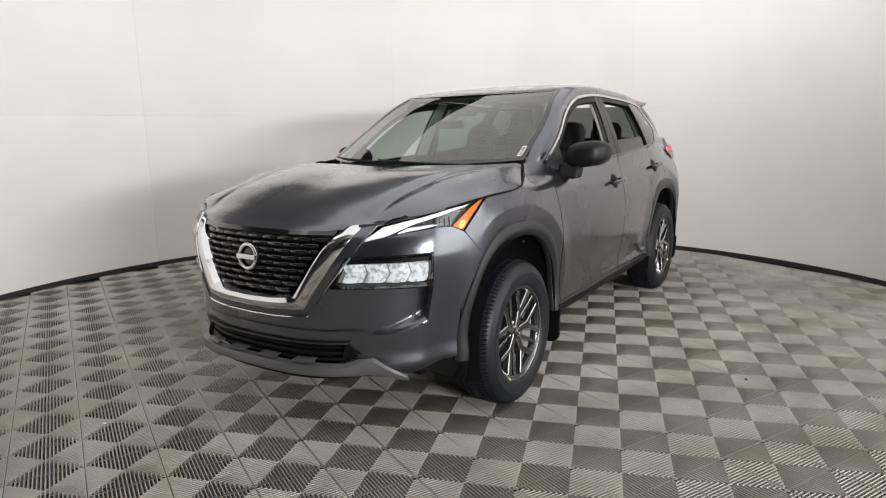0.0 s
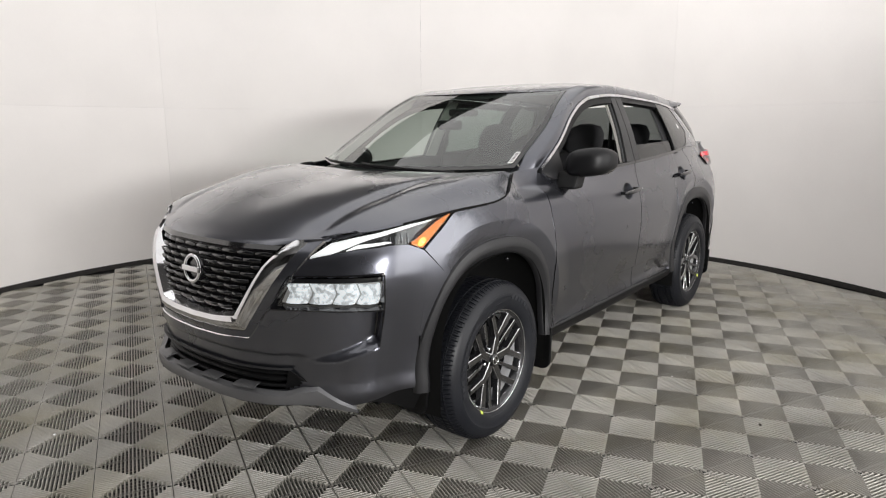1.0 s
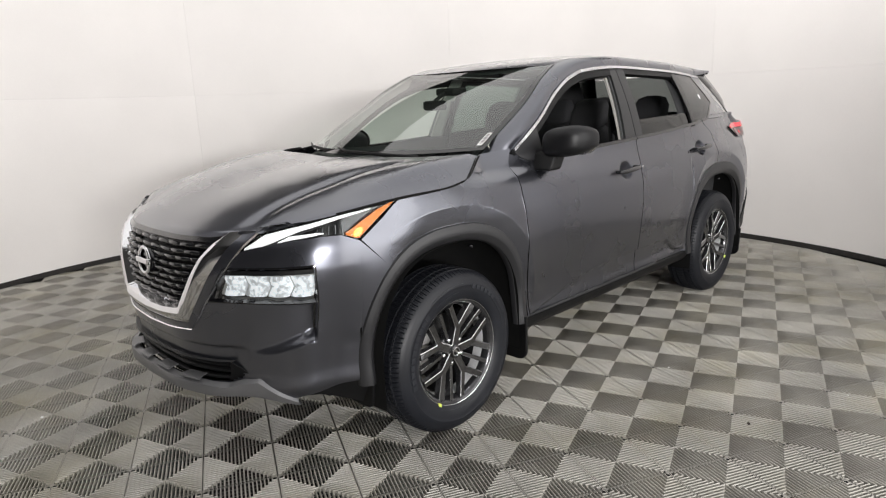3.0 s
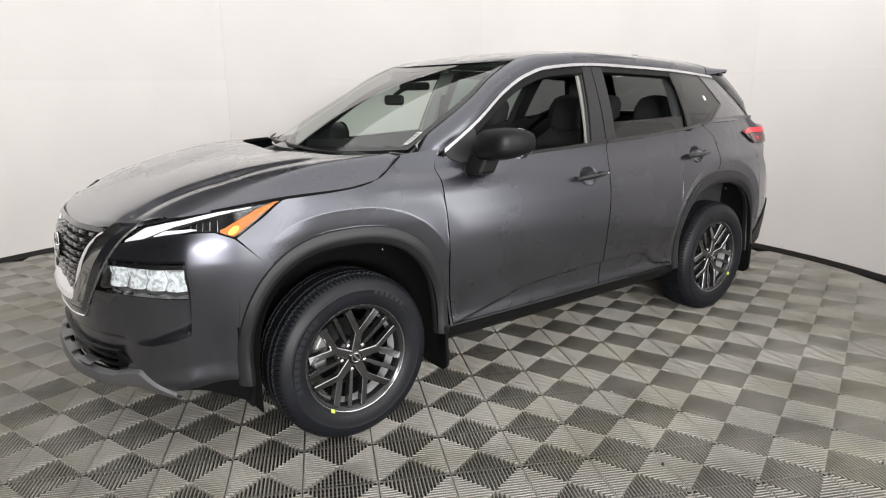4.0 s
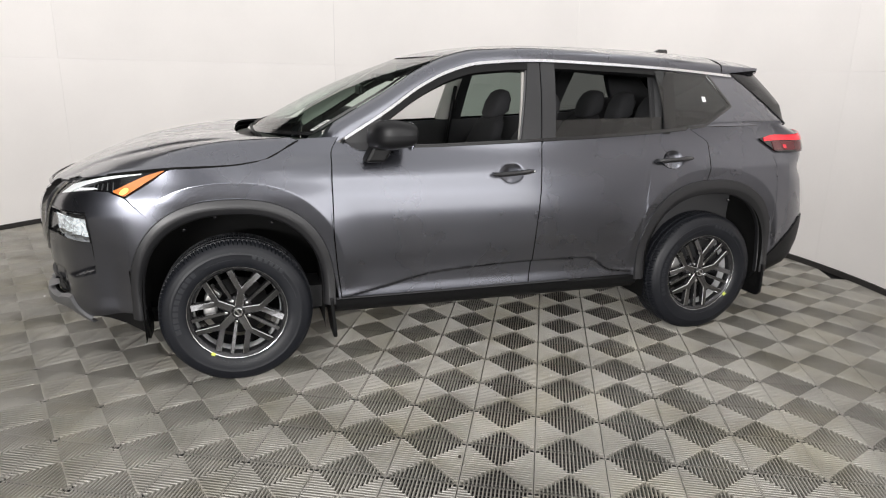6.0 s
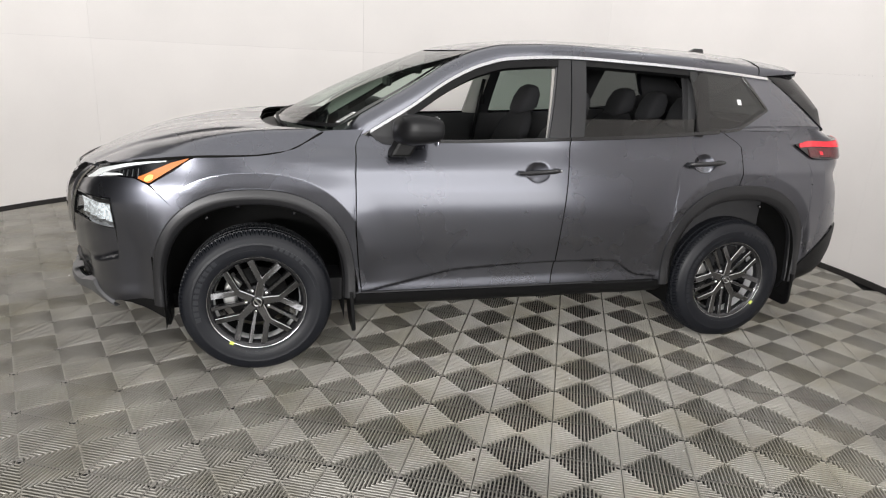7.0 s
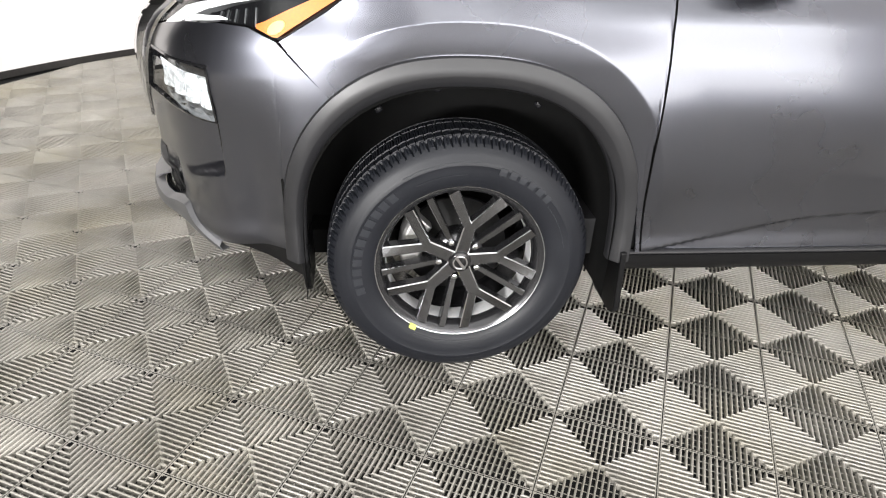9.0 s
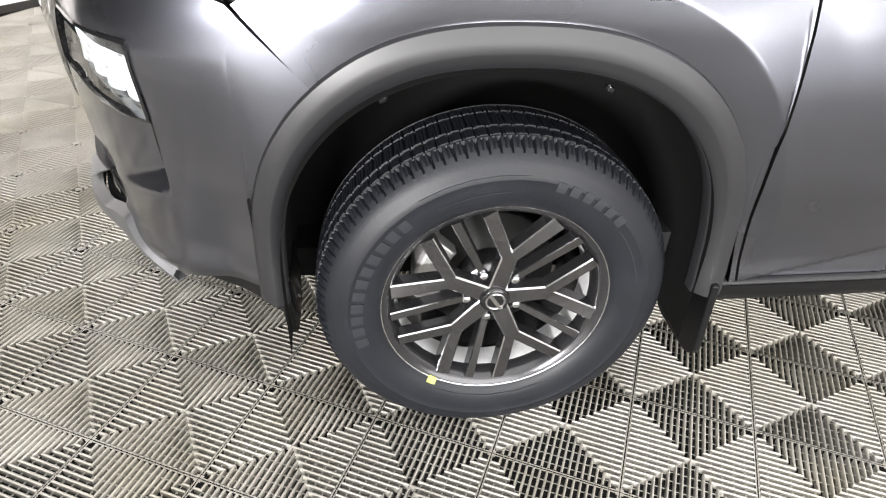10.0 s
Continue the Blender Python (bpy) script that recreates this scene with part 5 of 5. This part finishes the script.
    put("cap_ring", spun([(.0170, .0900), (.0185, .0912), (.0205, .0912), (.0215, .0898)], 32), CHROME, cap)
    v, f = blade(turn - 55 + 180, .0235, .0085, .0918, turn - 55, .0235, .0085, .0918, thick=.003)
    put("cap_bar", (v, f), CHROME, cap, smooth=False)
    # brake behind the spokes
    put("brake_disc", spun([(.060, -.004), (.074, -.004), (.076, -.018), (.148, -.018), (.148, -.040), (.060, -.040)], 64), DISC, rim, "steel brake disc")
    v, f = [], []
    for i in range(9):
        a = radians(136 + 7.2 * i)
        for r, o in ((.100, -.055), (.100, .010), (.112, .022), (.158, .020), (.164, .008), (.164, -.055)):
            v.append((r * math.cos(a), o, r * math.sin(a)))
    for i in range(8):
        f += [(i * 6 + k, i * 6 + k + 1, (i + 1) * 6 + k + 1, (i + 1) * 6 + k) for k in range(5)]
    f += [tuple(range(6)), tuple(range(48, 54))[::-1]]
    put("brake_caliper", (v, f), STEEL, rim, "pale cast brake caliper", smooth=False, bevel=.004)
    v, f = spun([(.001, .075), (.004, .075), (.005, .066), (.005, .045)], 10)
    a = radians(turn - 50)
    put("valve", ([(x + .176 * math.cos(a), o, z + .176 * math.sin(a)) for x, o, z in v], f), BLACK, rim)
    if dot is not None:
        v, f = [], []
        for i in range(4):
            a = radians(dot - 2.5 + 5 * i / 3)
            v += [(.2325 * math.cos(a), .1008, .2325 * math.sin(a)), (.2455 * math.cos(a), .1095, .2455 * math.sin(a))]
        f = [(2 * i, 2 * i + 1, 2 * i + 3, 2 * i + 2) for i in range(3)]
        put("paint_dot", (v, f), YELLOW, tyre, "small yellow paint dot", smooth=False)
    return rim


build_wheel(0.0, -1, -122.5, 0)
build_wheel(2.705, -1, -38, 8)
build_wheel(0.0, 1, None, 30)
build_wheel(2.705, 1, None, 50)


# ---- bits of litter on the tiles ----
CRUMB = material("dark_crumb", (.03, .022, .016), .8, grain=.3, scale=300)


def crumb(name, label, x, y, size, mat, seed):
    """A small torn or broken bit that lies on the ribs."""
    rng = random.Random(seed)
    bm = bmesh.new()
    bmesh.ops.create_icosphere(bm, subdivisions=2, radius=size / 2)
    tall = .25 if mat is TAG else .55
    for v in bm.verts:
        k = 1 + rng.uniform(-.28, .28)
        v.co = Vector((v.co.x * k, v.co.y * k * .7, v.co.z * tall * (1 + rng.uniform(-.3, .3))))
    low = min(v.co.z for v in bm.verts)
    ob = part(name, bm, mat, None)
    ob.matrix_world = pose(x, y, -low - .0006, 0, 0, rng.uniform(0, 180))
    return tagged(ob, label, "litter", "litter on the floor")


WHITE_BITS = ((1.184, -1.275, 0.013), (2.118, -1.838, 0.008), (1.741, -1.916, 0.007), (1.536, -1.235, 0.009), (1.414, -2.054, 0.007), (1.526, -1.571, 0.007), (-1.273, 0.741, 0.02))
DARK_BITS = ((0.837, -1.812, 0.018), (1.206, -1.341, 0.007), (1.236, -1.413, 0.009), (1.177, -1.364, 0.006), (1.29, -1.32, 0.006))
for i, (x, y, size) in enumerate(WHITE_BITS):
    crumb("paper_scrap", "tiny white paper scrap lying on the floor tiles", x, y, size, TAG, 11 + i)
for i, (x, y, size) in enumerate(DARK_BITS):
    crumb("dirt_crumb", "small dark crumb of dirt on the floor tiles", x, y, size, CRUMB, 41 + i)


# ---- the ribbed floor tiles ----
# near-black slab: the shade down in the gaps between ribs is its colour
floor = tagged(part("floor", box((hx0, hy0, -.10), (hx1, hy1, -.0180)), GAP_SHADE, None), "floor of grey ribbed plastic tiles in a chequered weave", "floor", kind="structure")
TILE_SIZE, TILE_TURN, TILE_NODE, RIBS = .2849, -26.03, (1.28375, -1.58497), 19


def tile_shape():
    """One square tile: in each of its four triangles the ribs run from the rim to the diagonals."""
    verts, faces = [], []
    half, pitch = TILE_SIZE / 2, TILE_SIZE / RIBS
    for q in range(4):
        c, s = (1, 0, -1, 0)[q], (0, 1, 0, -1)[q]
        for i in range(RIBS):
            y = -half + pitch * (i + .5)
            w, foot = pitch * .190, -.0175
            x0, x1 = abs(y), half - .0046
            if x1 - x0 < .004:
                continue
            lean_ = 1 if y > 0 else -1
            base = len(verts)
            for dy, z in ((-w * 1.02, foot), (-w * .95, -.0030), (-w * .68, -.0007), (0, 0), (w * .68, -.0007), (w * .95, -.0030), (w * 1.02, foot)):
                for x, yy in ((x0 + dy * lean_, y + dy), (x1, y + dy)):
                    verts.append((x * c - yy * s, x * s + yy * c, z))
            for k in range(6):
                faces.append((base + 2 * k, base + 2 * k + 1, base + 2 * k + 3, base + 2 * k + 2))
            faces.append(tuple(base + 2 * k for k in range(7)))
        # cross bar under the ribs and the rim that locks into the next tile
        for r0, r1, z in ((half - .0044, half - .0014, -.0030), *((half * h, half * h + .0030, -.0075) for h in (.14, .31, .48, .65, .82))):
            base = len(verts)
            for x, y in ((r0, -r0), (r1, -r1), (r1, r1), (r0, r0)):
                verts.append((x * c - y * s, x * s + y * c, z))
            faces.append((base, base + 1, base + 2, base + 3))
    # little plates where four tiles lock
    for cx in (-1, 1):
        for cy in (-1, 1):
            base, a, b = len(verts), half - .0085, half - .0010
            verts += [(cx * a, cy * a, -.002), (cx * b, cy * a, -.002), (cx * b, cy * b, -.002), (cx * a, cy * b, -.002)]
            faces.append(tuple(range(base, base + 4)) if cx * cy > 0 else tuple(range(base + 3, base - 1, -1)))
    return verts, faces


tv, tf = tile_shape()
tile_mesh = mesh_of("tile", tv, tf)
tile_mesh.set_sharp_from_angle(angle=radians(60))
tile_mesh.materials.append(TILE)
ct, st = math.cos(radians(TILE_TURN)), math.sin(radians(TILE_TURN))
spots = []
for i in range(-40, 41):
    for j in range(-40, 41):
        a, b = (i + .5) * TILE_SIZE, (j + .5) * TILE_SIZE
        x, y = TILE_NODE[0] + ct * a - st * b, TILE_NODE[1] + st * a + ct * b
        r, ang = math.hypot(x - MIDDLE[0], y - MIDDLE[1]), math.degrees(math.atan2(y - MIDDLE[1], x - MIDDLE[0]))
        if r < RADIUS + .02 or (r < 5.62 and (ang < -40 or ang > 161)):
            under = .2 < x < 2.6 and abs(y) < .6
            spots.append((math.hypot(x - .6, y + 1.3) + 3 * under, x, y))
spots.sort()
for _, x, y in spots[:300]:
    t = new("tile", tile_mesh)
    t.parent = floor
    t.matrix_local = pose(x, y, 0, 0, 0, TILE_TURN)
rest = spots[300:]
base = np.array(tv)
base = np.stack([base[:, 0] * ct - base[:, 1] * st, base[:, 0] * st + base[:, 1] * ct, base[:, 2]], 1)
allv = np.concatenate([base + (x, y, 0) for _, x, y in rest])
nf = len(tv)
far = new("far_tiles", mesh_of("far_tiles", allv, [tuple(k + n * nf for k in f) for n in range(len(rest)) for f in tf]))
far.data.set_sharp_from_angle(angle=radians(60))
far.data.materials.append(TILE)
far.parent = floor
tagged(far, "rest of the grey ribbed floor tiles", kind="stuff")
